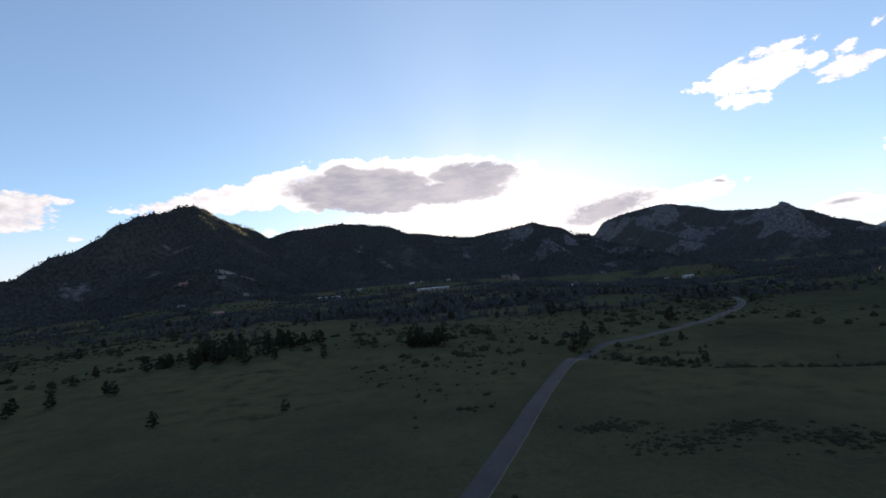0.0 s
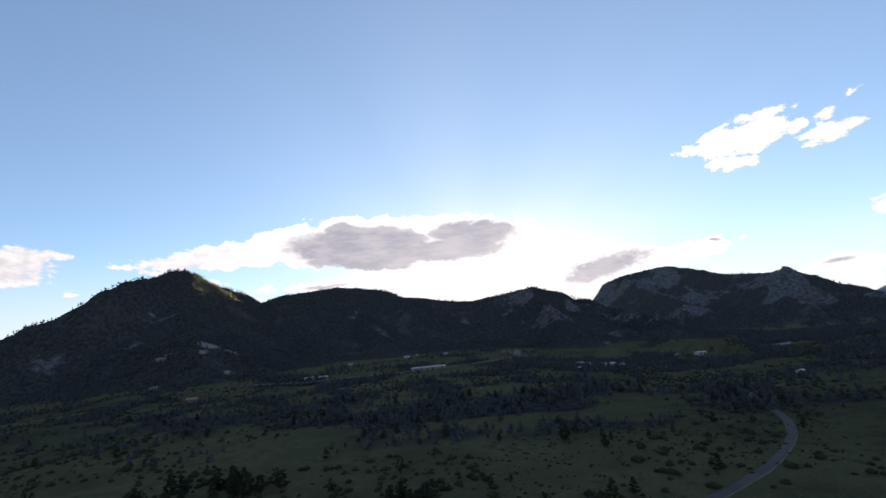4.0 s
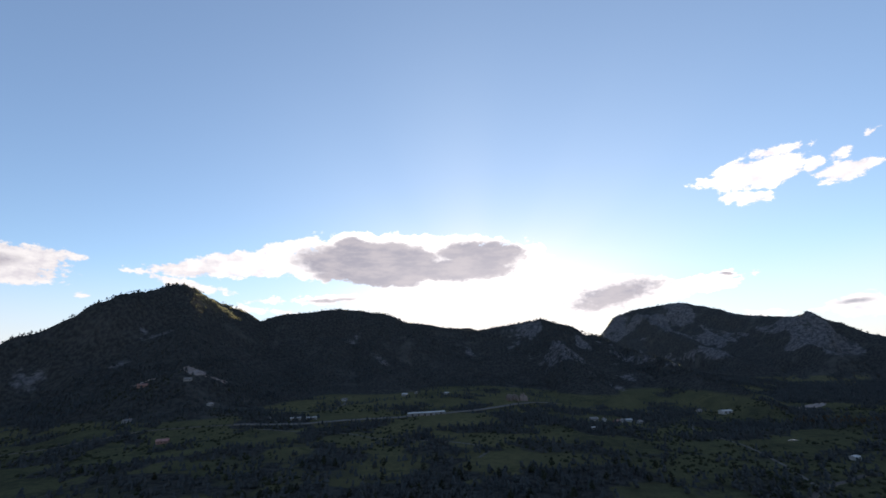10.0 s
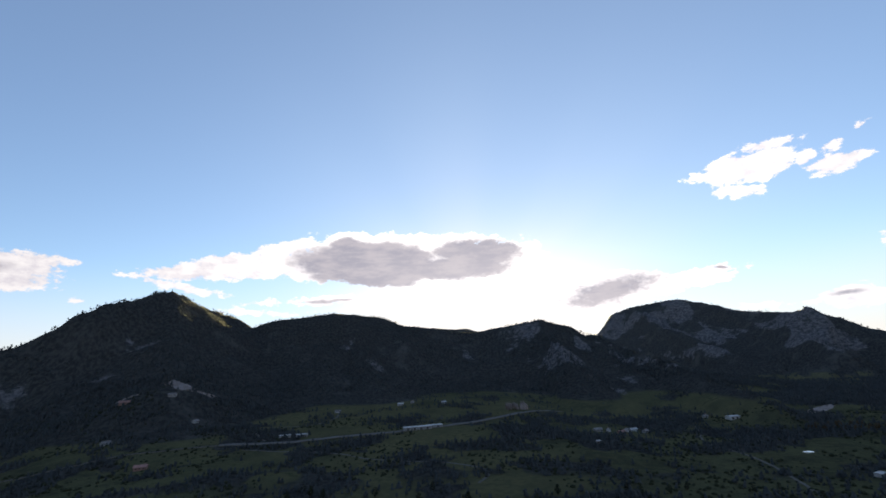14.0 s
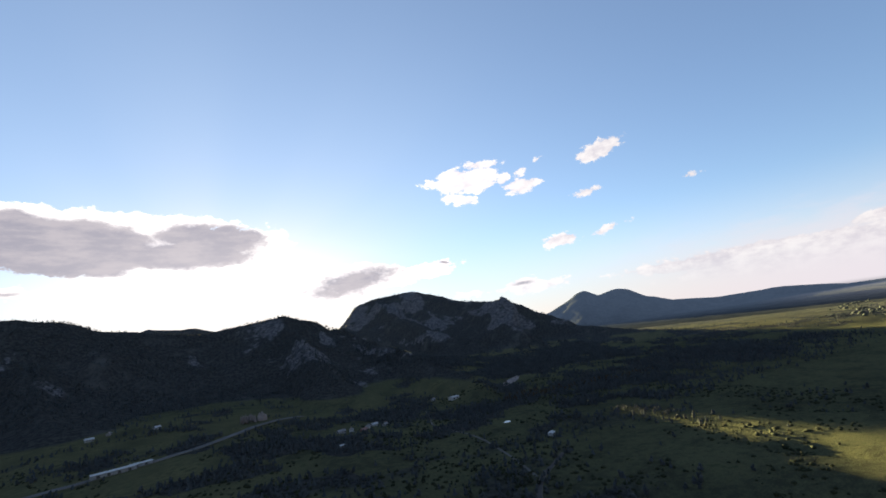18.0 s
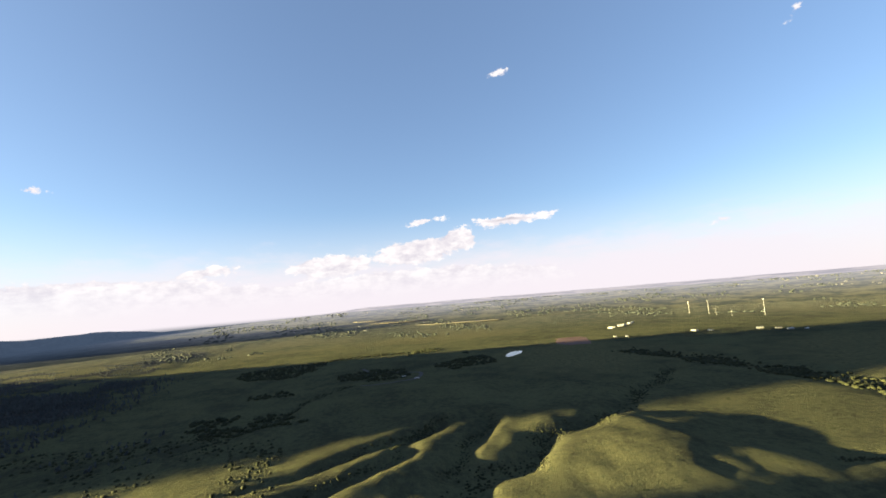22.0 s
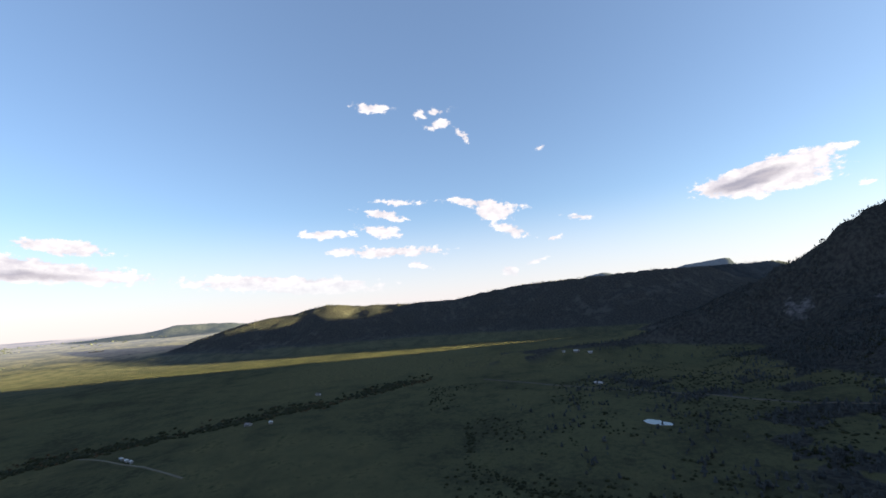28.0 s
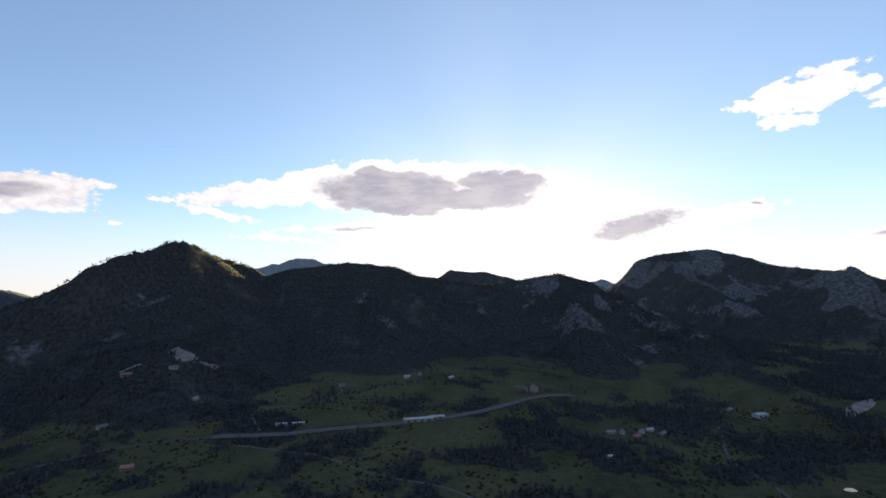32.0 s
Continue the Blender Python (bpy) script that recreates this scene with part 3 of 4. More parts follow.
SLABS = [(369, 1581, 55, 70), (440, 1640, 40, 60), (333, 1462, 30, 40), (420, 1290, 70, 45), (545, 1390, 60, 40), (650, 1374, 40, 30), (-280, 1699, 60, 70), (-195, 1508, 40, 50), (-330, 1640, 40, 40), (-767, 1273, 55, 35), (-430, 1760, 60, 50), (-773, 1135, 35, 25), (-935, 1090, 45, 30), (120, 1750, 50, 60), (250, 1780, 40, 60)]
GLADES = [(-488, 965, 68, 46), (-560, 925, 40, 30), (-470, 921, 30, 24), (-402, 875, 30, 24), (-470, 772, 34, 30), (-352, 673, 30, 30), (565, 1105, 45, 30), (280, 826, 70, 38), (150, 985, 34, 30), (-60, 1066, 90, 30), (500, 940, 36, 34), (-201, 1014, 30, 24), (-20, 838, 60, 30), (700, 970, 110, 40), (-1130, 610, 60, 50)]


def bare_rock(x, y, m):
    """Where rock slabs break through the slopes, with haze painted as extra rock, 0 to 1."""
    streak = fractal(x, y * 0.40, 84, 4, 161)
    spread = 0.22 + 0.78 * ease(150, 420, x)
    # Past x = 800 more pale rock is let through, to lighten the massif like haze.
    open_rock = ease(0.06 - 0.14 * ease(800, 1100, x), 0.24, streak) * ease(60, 130, m) * spread * ease(2300, 1900, np.hypot(x - 900, y - 1900))
    for cx, cy, rx, ry in SLABS:
        open_rock = np.maximum(open_rock, 0.95 * np.exp(-(((x - cx) / rx) ** 2) - ((y - cy) / ry) ** 2) * ease(-0.16, 0.10, streak))
    return np.clip(open_rock, 0, 1)


def woodland(x, y):
    """How densely the pines stand, 0 to 1."""
    x, y = np.asarray(x, float), np.asarray(y, float)
    m = mountain(x, y)
    n, clump = fractal(x, y, 180, 4, 101), fractal(x, y, 55, 3, 111)
    slope = ease(22, 62, m + 45 * n) * (1.0 + 0.5 * clump) * (1 - 0.75 * ease(-1500, -1800, x) * ease(-0.05, 0.2, fractal(x, y, 210, 4, 121)))
    bald = ease(0.10, 0.26, fractal(x, y, 120, 3, 131)) * ease(420, 200, m)
    slope = slope * (1 - 0.85 * bald) * (1 - 0.85 * bare_rock(x, y, m))
    low = np.exp(-(((x - 20) / 230) ** 2) - ((y - 440) / 95) ** 2) + np.exp(-(((x - 150) / 150) ** 2) - ((y - 400) / 40) ** 2)
    low = low + np.exp(-(((x + 330) / 210) ** 2) - ((y - 650) / 110) ** 2) + np.exp(-(((x - 230) / 220) ** 2) - ((y - 740) / 120) ** 2)
    low = low + np.exp(-(((x - 60) / 90) ** 2) - ((y - 860) / 90) ** 2)
    low = low + np.exp(-(((x - 1350) / 520) ** 2) - ((y - 1000) / 420) ** 4) * 1.3 + np.exp(-(((x - 820) / 200) ** 2) - ((y - 1050) / 200) ** 2)
    low = low + np.exp(-(((x + 1230) / 130) ** 2) - ((y - 500) / 220) ** 2) * 0.9
    low = np.clip(low, 0, 1) * ease(-0.06, 0.2, clump + 0.55 * n + 0.06) + (0.16 + 0.3 * ease(420, 560, y)) * ease(0.04, 0.26, clump) * ease(230, 330, y) * ease(900, 600, np.abs(x))
    low = np.maximum(low, 0.75 * ease(0.02, 0.22, 0.7 * clump + n) * ease(480, 640, y) * ease(-1100, -800, x))
    low = np.maximum(low, 0.8 * ease(-0.08, 0.16, clump + 0.5 * n) * np.exp(-(((x + 420) / 240) ** 2) - ((y - 640) / 130) ** 2))
    canyon = np.exp(-(((x - 1060) / 400) ** 4) - ((y - 1120 + 0.22 * (x - 1060)) / 470) ** 4)
    low = np.maximum(low, canyon * ease(-0.34, -0.10, 0.6 * clump + n))
    trees = np.clip(np.maximum(slope, low), 0, 1)
    for cx, cy, rx, ry in GLADES:
        trees = trees * (1 - np.exp(-(((x - cx) / rx) ** 2) - ((y - cy) / ry) ** 2))
    return trees


rings = np.concatenate([np.linspace(0.02, 300, 62)[:-1], np.geomspace(300, 2600, 170)[:-1], np.geomspace(2600, 4750, 60)])
spokes = 900
angle = np.linspace(0, 2 * np.pi, spokes, endpoint=False)
gx, gy = np.outer(rings, np.sin(angle)).ravel(), 150 + np.outer(rings, np.cos(angle)).ravel()
gz = land(gx, gy)
a = np.arange(len(rings) - 1)[:, None] * spokes + np.arange(spokes)
b = np.arange(len(rings) - 1)[:, None] * spokes + (np.arange(spokes) + 1) % spokes
quads = np.stack([a, b, b + spokes, a + spokes], -1).reshape(-1, 4)[:, ::-1]
tall = mountain(gx, gy)
stone = bare_rock(gx, gy, tall)
dry = np.clip(0.5 + fractal(gx, gy, 500, 3, 141) - 0.15 * ease(-900, -1300, gx), 0, 1)
# Alpha: amount of painted haze, growing with distance and weaker on the mountains.
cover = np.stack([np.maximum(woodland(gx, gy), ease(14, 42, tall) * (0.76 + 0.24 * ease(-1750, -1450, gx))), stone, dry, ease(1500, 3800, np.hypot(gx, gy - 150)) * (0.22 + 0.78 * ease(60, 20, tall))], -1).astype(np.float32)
quad_r, quad_az = np.hypot(gx, gy - 150)[quads].mean(axis=1), np.abs(np.degrees(np.arctan2(gx, gy - 150)))[quads[:, 0]]
distant = quad_r > np.where(quad_az > 38, 2800, 3950)


def sheet(name, pick, mat, attribute):
    """A part of the land as a mesh of its own, with one colour layer."""
    used, faces = np.unique(quads[pick], return_inverse=True)
    me = quick_mesh(name, np.stack([gx, gy, gz], -1)[used], faces.reshape(-1, 4), mat, True)
    layer = me.color_attributes.new("cover", "FLOAT_COLOR", "POINT")
    layer.data.foreach_set("color", np.ascontiguousarray(attribute[used], np.float32).ravel())
    return me


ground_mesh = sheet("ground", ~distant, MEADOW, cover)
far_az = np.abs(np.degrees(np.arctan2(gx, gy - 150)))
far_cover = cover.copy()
# Second channel: hills, and blue shade painted on the plain at low bearings.
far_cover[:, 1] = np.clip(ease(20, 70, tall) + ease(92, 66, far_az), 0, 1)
# Alpha drives the haze emission, rising towards the horizon.
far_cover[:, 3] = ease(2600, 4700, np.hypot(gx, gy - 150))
tagged(new("backdrop", sheet("backdrop", distant, FAR_LAND, far_cover)), "far plain and low hills along the horizon, blue haze painted in", "backdrop", kind="structure")
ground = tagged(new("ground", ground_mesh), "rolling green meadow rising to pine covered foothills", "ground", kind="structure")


def ribbon(name, pts, wide, mat, label, category, lift=0.12, edge=None):
    """A road or track laid over the ground along a smooth line."""
    p = np.array(pts, float)
    t = np.concatenate([[0], np.cumsum(np.hypot(*np.diff(p, axis=0).T))])
    fine = np.linspace(0, t[-1], max(int(t[-1] / 6), 4))
    x, y = np.interp(fine, t, p[:, 0]), np.interp(fine, t, p[:, 1])
    for _ in range(12):
        x[1:-1], y[1:-1] = (x[:-2] + 2 * x[1:-1] + x[2:]) / 4, (y[:-2] + 2 * y[1:-1] + y[2:]) / 4
    dx, dy = np.gradient(x), np.gradient(y)
    n = np.hypot(dx, dy)
    nx, ny = dy / n, -dx / n
    across = np.array([-0.62, -0.5, -0.25, 0, 0.25, 0.5, 0.62]) * wide
    cols = len(across)
    px, py = x[:, None] + nx[:, None] * across, y[:, None] + ny[:, None] * across
    ragged = 0.06 * wide * fractal(px, py, 7, 2, 151)
    px, py = px + nx[:, None] * ragged, py + ny[:, None] * ragged
    pz = land(px.ravel(), py.ravel()).reshape(px.shape)
    pz = 0.35 * pz + 0.65 * pz.max(axis=1, keepdims=True)
    pz = pz + lift + np.array([-0.5, 0.02, 0.07, 0.1, 0.07, 0.02, -0.5])
    v = np.stack([px, py, pz], -1).reshape(-1, 3)
    i = np.arange(len(x) - 1)[:, None] * cols + np.arange(cols - 1)
    f = np.stack([i, i + 1, i + 1 + cols, i + cols], -1).reshape(-1, 4)
    me = quick_mesh(name, v, f, mat, True)
    if edge:
        me.materials.append(edge)
        k = np.tile(np.array([1, 0, 0, 0, 0, 1], np.int32), len(x) - 1)
        me.polygons.foreach_set("material_index", k)
    return tagged(new(name, me), label, category, kind="structure")


MAIN_ROAD = [(-22, 15), (-10, 45), (3, 74), (11, 95), (25, 131), (41, 167), (56, 198), (74, 209), (96, 216), (123, 231), (160, 258), (198, 297), (222, 335), (240, 375), (262, 428), (303, 466), (370, 500)]
ribbon("road", MAIN_ROAD, 4.4, ASPHALT, "narrow worn grey asphalt road across the meadow", "road", 0.15, VERGE)
HIGHWAY = [(-300, 752), (-287, 757), (-171, 790), (-66, 822), (15, 850), (86, 899), (149, 956), (230, 1000)]
ribbon("highway", HIGHWAY, 12.0, PALE_ROAD, "broad pale grey highway on a low bank", "road", 0.8, VERGE)
ribbon("side_road", [(-1000, 330), (-900, 420), (-793, 492), (-690, 562), (-597, 610), (-468, 668), (-375, 722), (-302, 751)], 5.0, ASPHALT, "narrow grey side road leaving the highway", "road", 0.3, VERGE)
ribbon("farm_track", [(-250, 785), (-275, 815), (-299, 850), (-287, 879), (-217, 918), (-190, 959), (-197, 1018)], 3.2, GRAVEL, "pale gravel track climbing from the highway", "track", 0.15)
ribbon("dirt_track", [(-260, 735), (-200, 728), (-146, 715), (-97, 688), (-45, 657), (16, 639), (60, 600), (40, 560)], 2.8, GRAVEL, "thin dirt track between the pines", "track", 0.15)
ribbon("hamlet_lane", [(420, 880), (394, 824), (362, 760), (358, 726), (368, 683), (360, 620), (330, 540), (300, 468)], 2.8, GRAVEL, "narrow gravel lane down to the road", "track", 0.15)
ribbon("valley_road", [(930, 60), (936, -30), (950, -60), (985, -78), (1030, -95), (1085, -20), (1120, 10), (1200, 20)], 8.0, ASPHALT, "curving grey road through the lit hills", "road", 0.2)
ribbon("field_track", [(-520, -120), (-580, -200), (-640, -290), (-700, -400)], 3.5, VERGE, "dark rutted track over the pasture", "track", 0.1)
ribbon("plain_road", [(520, -790), (430, -830), (330, -880), (200, -930), (100, -990)], 4.0, VERGE, "dark line of a farm road on the plain", "track", 0.1)


# ---- trees ----
def part(name, me, parent, label=""):
    ob = new(name, me)
    ob.parent = parent
    return tagged(ob, label)


def bm_mesh(name, bm, mat, smooth=False):
    me = bpy.data.meshes.new(name)
    bm.to_mesh(me)
    bm.free()
    me.materials.append(mat)
    if smooth:
        me.polygons.foreach_set("use_smooth", np.ones(len(me.polygons), bool))
    return me


def blob(rng, sides=6, rows=3):
    """A rough closed clump about the origin, radius about 1."""
    v = [(0, 0, 1.0 + 0.3 * rng.random())]
    for r in range(rows):
        th = math.pi * (r + 1) / (rows + 1)
        for s in range(sides):
            k = 0.72 + 0.55 * rng.random()
            ph = 2 * math.pi * (s + 0.5 * (r % 2) + 0.3 * rng.random()) / sides
            v.append((k * math.sin(th) * math.cos(ph), k * math.sin(th) * math.sin(ph), k * math.cos(th)))
    v.append((0, 0, -0.9))
    f = []
    last = len(v) - 1
    for s in range(sides):
        t = (s + 1) % sides
        f.append((0, 1 + s, 1 + t))
        for r in range(rows - 1):
            i, j = 1 + r * sides + s, 1 + r * sides + t
            f += [(i, i + sides, j + sides), (i, j + sides, j)]
        f.append((1 + (rows - 1) * sides + s, last, 1 + (rows - 1) * sides + t))
    return np.array(v), np.array(f)


def joined(pieces):
    vs, fs, n = [], [], 0
    for v, f in pieces:
        vs.append(v)
        fs.append(f + n)
        n += len(v)
    return np.concatenate(vs), np.concatenate(fs)


def pine(seed):
    """A ponderosa pine 10 m tall at the origin: trunk with limbs, and a ragged crown of needle clumps."""
    rng = random.Random(seed)
    root = new("pine_tree")
    bm = bmesh.new()
    bmesh.ops.create_cone(bm, cap_ends=True, segments=8, radius1=0.26, radius2=0.05, depth=9.2, matrix=Matrix.Translation((0, 0, 4.4)))
    clumps, round_top = [], rng.random() < 0.5
    for k in range(46):
        h = 1.5 + 8.2 * (k + rng.random()) / 46
        u = (h - 1.5) / 8.4
        reach = (3.1 if round_top else 2.7) * (1 - u) ** (0.45 if round_top else 0.65) * min(1.0, 0.45 + 2.2 * u) * rng.uniform(0.35, 1.0) + 0.15
        ph = rng.uniform(0, 2 * math.pi)
        at = Vector((reach * math.cos(ph), reach * math.sin(ph), h))
        if k % 4 == 0:
            limb = Vector((at.x, at.y, 0.5)).normalized()
            m = Matrix.Translation((at.x / 2, at.y / 2, h - 0.2)) @ limb.to_track_quat("Z", "Y").to_matrix().to_4x4()
            bmesh.ops.create_cone(bm, cap_ends=False, segments=5, radius1=0.06, radius2=0.02, depth=max(reach, 0.3), matrix=m)
        v, f = blob(rng, 6, 3)
        s = rng.uniform(0.45, 0.95) * (1.15 - 0.5 * u)
        clumps.append((v * (s, s, s * 0.62) + np.array(at), f))
    for k in range(420):
        v, _ = clumps[rng.randrange(46)]
        c = v[rng.randrange(len(v))]
        d = np.array([rng.uniform(-1, 1), rng.uniform(-1, 1), rng.uniform(-0.4, 0.7)]) * 0.34
        e = np.array([rng.uniform(-1, 1), rng.uniform(-1, 1), rng.uniform(-1, 1)]) * 0.13
        clumps.append((np.stack([c - e, c + e, c + d]), np.array([[0, 1, 2]])))
    part("trunk", bm_mesh("trunk", bm, BARK, True), root, "rough brown pine trunk")
    v, f = joined(clumps)
    part("crown", quick_mesh("crown", v, f, PINE), root, "dark green ragged needle crown")
    return tagged(root, "dark green ponderosa pine standing in the meadow", "tree", "scattered pines")


PINES = [pine(n) for n in (3, 14, 27, 41, 58)]
PINE_USED = [False] * len(PINES)


def plant(x, y, tall, rng):
    k = rng.randrange(len(PINES))
    s = tall / 10
    m = pose(x, y, land_at(x, y) - 0.15, rng.uniform(-2, 2), rng.uniform(-2, 2), rng.uniform(0, 360)) @ Matrix.Diagonal((s * rng.uniform(1.1, 1.5), s * rng.uniform(1.1, 1.5), s, 1))
    if PINE_USED[k]:
        ob = copy_thing(PINES[k], m)
        ob.matrix_basis = m
    else:
        PINES[k].matrix_basis, PINE_USED[k] = m, True


RNG = random.Random(7)
# Lone pines and groves beside the road.
for x, y, tall in [(-236, 279, 8), (-173, 214, 6), (-171, 199, 5.5), (-141, 179, 6), (-136, 177, 6), (-171, 188, 6), (-148, 162, 6), (-159, 159, 6), (-153, 151, 6), (-87, 127, 5), (-52, 135, 4), (-65, 224, 7), (-55, 267, 6), (22, 255, 5), (56, 204, 7.5), (61, 207, 7.5), (66, 215, 6), (73, 315, 12), (27, 173, 3), (103, 199, 4.5), (91, 161, 4)]:
    plant(x, y, tall, RNG)
for cx, cy, rx, ry, count, tall in [(-124, 240, 34, 22, 36, 9.5), (-102, 276, 22, 16, 18, 9), (-13, 238, 12, 7, 14, 9), (-150, 230, 8, 7, 7, 8), (90, 172, 14, 20, 5, 3), (140, 140, 30, 12, 8, 2.6)]:
    for _ in range(count):
        plant(cx + RNG.gauss(0, rx / 2), cy + RNG.gauss(0, ry / 2), tall * RNG.uniform(0.55, 1.15), RNG)
count = 0
while count < 188:
    x, y = RNG.uniform(-380, 330), RNG.uniform(225, 560)
    d = float(woodland(np.array([x]), np.array([y]))[0])
    near_road = min(math.hypot(x - p[0], y - p[1]) for p in MAIN_ROAD) < 12
    if near_road or RNG.random() > 0.06 + 0.9 * d:
        continue
    plant(x, y, RNG.uniform(3.0, 8.5), RNG)
    count += 1


def simple_tree(rng, tiers=3, sides=6, slim=0.26):
    """A far pine, 1 m tall, of a few uneven tiers."""
    v, f, n = [], [], 0
    for t in range(tiers):
        z0, z1 = 0.10 + 0.27 * t, min(1.0, 0.52 + 0.26 * t)
        r = slim * (1 - 0.25 * t) * rng.uniform(0.85, 1.2)
        v.append((rng.uniform(-0.03, 0.03), rng.uniform(-0.03, 0.03), z1))
        for s in range(sides):
            a = 2 * math.pi * (s + rng.uniform(-0.3, 0.3)) / sides
            k = r * rng.uniform(0.65, 1.3)
            v.append((k * math.cos(a), k * math.sin(a), z0 + rng.uniform(-0.08, 0.08)))
        f += [(n, n + 1 + s, n + 1 + (s + 1) % sides) for s in range(sides)]
        f += [(n + 1 + (s + 1) % sides, n + 1 + s, n + sides // 2 + 1) for s in range(0, sides, 2)]
        n = len(v)
    return np.array(v), np.array(f)


def scatter(name, xs, ys, tall, mat, label, category, shapes, sink=0.3, wide=1.0, seed=0):
    """Many far plants in one mesh."""
    gen = np.random.default_rng(seed)
    zs = land(xs, ys) - sink
    kind = gen.integers(0, len(shapes), len(xs))
    vs, fs, base = [], [], 0
    for k, (v, f) in enumerate(shapes):
        pick = np.nonzero(kind == k)[0]
        if not len(pick):
            continue
        a = gen.uniform(0, 2 * np.pi, len(pick))
        w = tall[pick] * wide * gen.uniform(0.8, 1.3, len(pick))
        c, s = np.cos(a), np.sin(a)
        x = (v[:, 0][None] * c[:, None] - v[:, 1][None] * s[:, None]) * w[:, None] + xs[pick][:, None]
        y = (v[:, 0][None] * s[:, None] + v[:, 1][None] * c[:, None]) * w[:, None] + ys[pick][:, None]
        z = v[:, 2][None] * tall[pick][:, None] + zs[pick][:, None]
        vs.append(np.stack([x, y, z], -1).reshape(-1, 3))
        fs.append((f[None] + (np.arange(len(pick)) * len(v))[:, None, None] + base).reshape(-1, 3))
        base += len(pick) * len(v)
    return tagged(new(name, quick_mesh(name, np.concatenate(vs), np.concatenate(fs), mat)), label, category, kind="stuff")


def round_tree(rng):
    """A far pine with a rounded crown, 1 m tall."""
    pieces = []
    for k in range(3):
        v, f = blob(rng, 5, 2)
        w = rng.uniform(0.17, 0.27) * (1.1 - 0.22 * k)
        pieces.append((v * (w, w, 0.24) + np.array([rng.uniform(-0.09, 0.09), rng.uniform(-0.09, 0.09), 0.30 + 0.21 * k]), f))
    return joined(pieces)


SHAPES = [round_tree(random.Random(60 + k)) for k in range(6)] + [simple_tree(random.Random(k)) for k in range(4)]
BUSHES = [blob(random.Random(90 + k), 5, 2) for k in range(6)]
GEN = np.random.default_rng(5)


WOOD_X, WOOD_Y, WOOD_STEP = -3000, -1400, 14.0
wood_cols, wood_rows = 372, 343
wx, wy = np.meshgrid(WOOD_X + WOOD_STEP * np.arange(wood_cols), WOOD_Y + WOOD_STEP * np.arange(wood_rows))
WOOD_MAP = woodland(wx.ravel(), wy.ravel()).reshape(wx.shape)


def wooded(x, y):
    """The woodland's density, read from the table."""
    u, v = np.clip((x - WOOD_X) / WOOD_STEP, 0, wood_cols - 2), np.clip((y - WOOD_Y) / WOOD_STEP, 0, wood_rows - 2)
    i, j = u.astype(int), v.astype(int)
    u, v = u - i, v - j
    return (WOOD_MAP[j, i] * (1 - u) + WOOD_MAP[j, i + 1] * u) * (1 - v) + (WOOD_MAP[j + 1, i] * (1 - u) + WOOD_MAP[j + 1, i + 1] * u) * v


def sown(count, box):
    """Random places in a box (x0, x1, y0, y1), as dense as the woodland there."""
    out = np.zeros((0, 2))
    while len(out) < count:
        p = np.stack([GEN.uniform(box[0], box[1], 40000), GEN.uniform(box[2], box[3], 40000)], -1)
        keep = GEN.random(len(p)) < wooded(p[:, 0], p[:, 1])
        h, _ = off_line(p[:, 0], p[:, 1], HIGHWAY)
        keep &= h > 14
        out = np.concatenate([out, p[keep]])
    return out[:count, 0], out[:count, 1]


x, y = sown(25000, (-1500, 900, 620, 2050))
scatter("pine_forest", x, y, GEN.uniform(3.2, 8, len(x)), WOODS, "dense dark pine forest covering the foothills", "forest", SHAPES, seed=1)
x, y = sown(9000, (500, 2100, 350, 3300))
scatter("pine_forest", x, y, GEN.uniform(3.5, 8.5, len(x)), WOODS, "dark pines below the grey cliffs", "forest", SHAPES, seed=2)
x, y = sown(11000, (560, 1550, 480, 1650))
scatter("canyon_forest", x, y, GEN.uniform(4, 9, len(x)), WOODS, "dense dark pine forest at the canyon mouth", "forest", SHAPES, wide=1.2, seed=6)
x, y = sown(8500, (-2900, -1200, -1300, 2300))
scatter("hill_woodland", x, y, GEN.uniform(3.5, 8, len(x)), WOODS, "patchy dark woodland on the long southern ridge", "forest", SHAPES, seed=3)
x, y = sown(8500, (-900, 800, 330, 1050))
scatter("valley_pines", x, y, GEN.uniform(2.5, 7.5, len(x)), WOODS, "loose dark pines over the valley floor", "forest", SHAPES, wide=1.3, seed=4)


def along(pts, count, spread, seed):
    gen = np.random.default_rng(seed)
    p = np.array(pts, float)
    t = np.concatenate([[0], np.cumsum(np.hypot(*np.diff(p, axis=0).T))])
    d = gen.uniform(0, t[-1], count)
    keep = smooth_noise(d, d * 0, 55, seed) + 0.5 > gen.random(count) * 0.75
    d = d[keep]
    x = np.interp(d, t, p[:, 0]) + 14 * fractal(d, d * 0, 60, 2, seed) + gen.normal(0, spread, len(d))
    y = np.interp(d, t, p[:, 1]) + 14 * fractal(d, d * 0 + 9, 60, 2, seed) + gen.normal(0, spread, len(d))
    return x, y, gen


for n, (line, count, spread, tall) in enumerate([(CREEKS[0][0], 420, 2.5, 1.2), (CREEKS[1][0], 1100, 3.0, 0.9), (CREEKS[2][0], 450, 2.6, 0.8), (CREEKS[3][0], 1500, 7.0, 1.1), (CREEKS[4][0], 5200, 17.0, 3.4), (CREEKS[5][0], 300, 3.0, 1.4), (CREEKS[6][0], 420, 3.5, 1.7), (CREEKS[7][0], 500, 4.0, 1.5)]):
    x, y, gen = along(line, count, spread, 300 + n)
    scatter("creek_brush", x, y, tall * gen.uniform(0.4, 1.3, len(x)), BRUSH, "dark brush and low trees lining a creek bed", "brush", BUSHES, 0.1, 1.3, 310 + n)
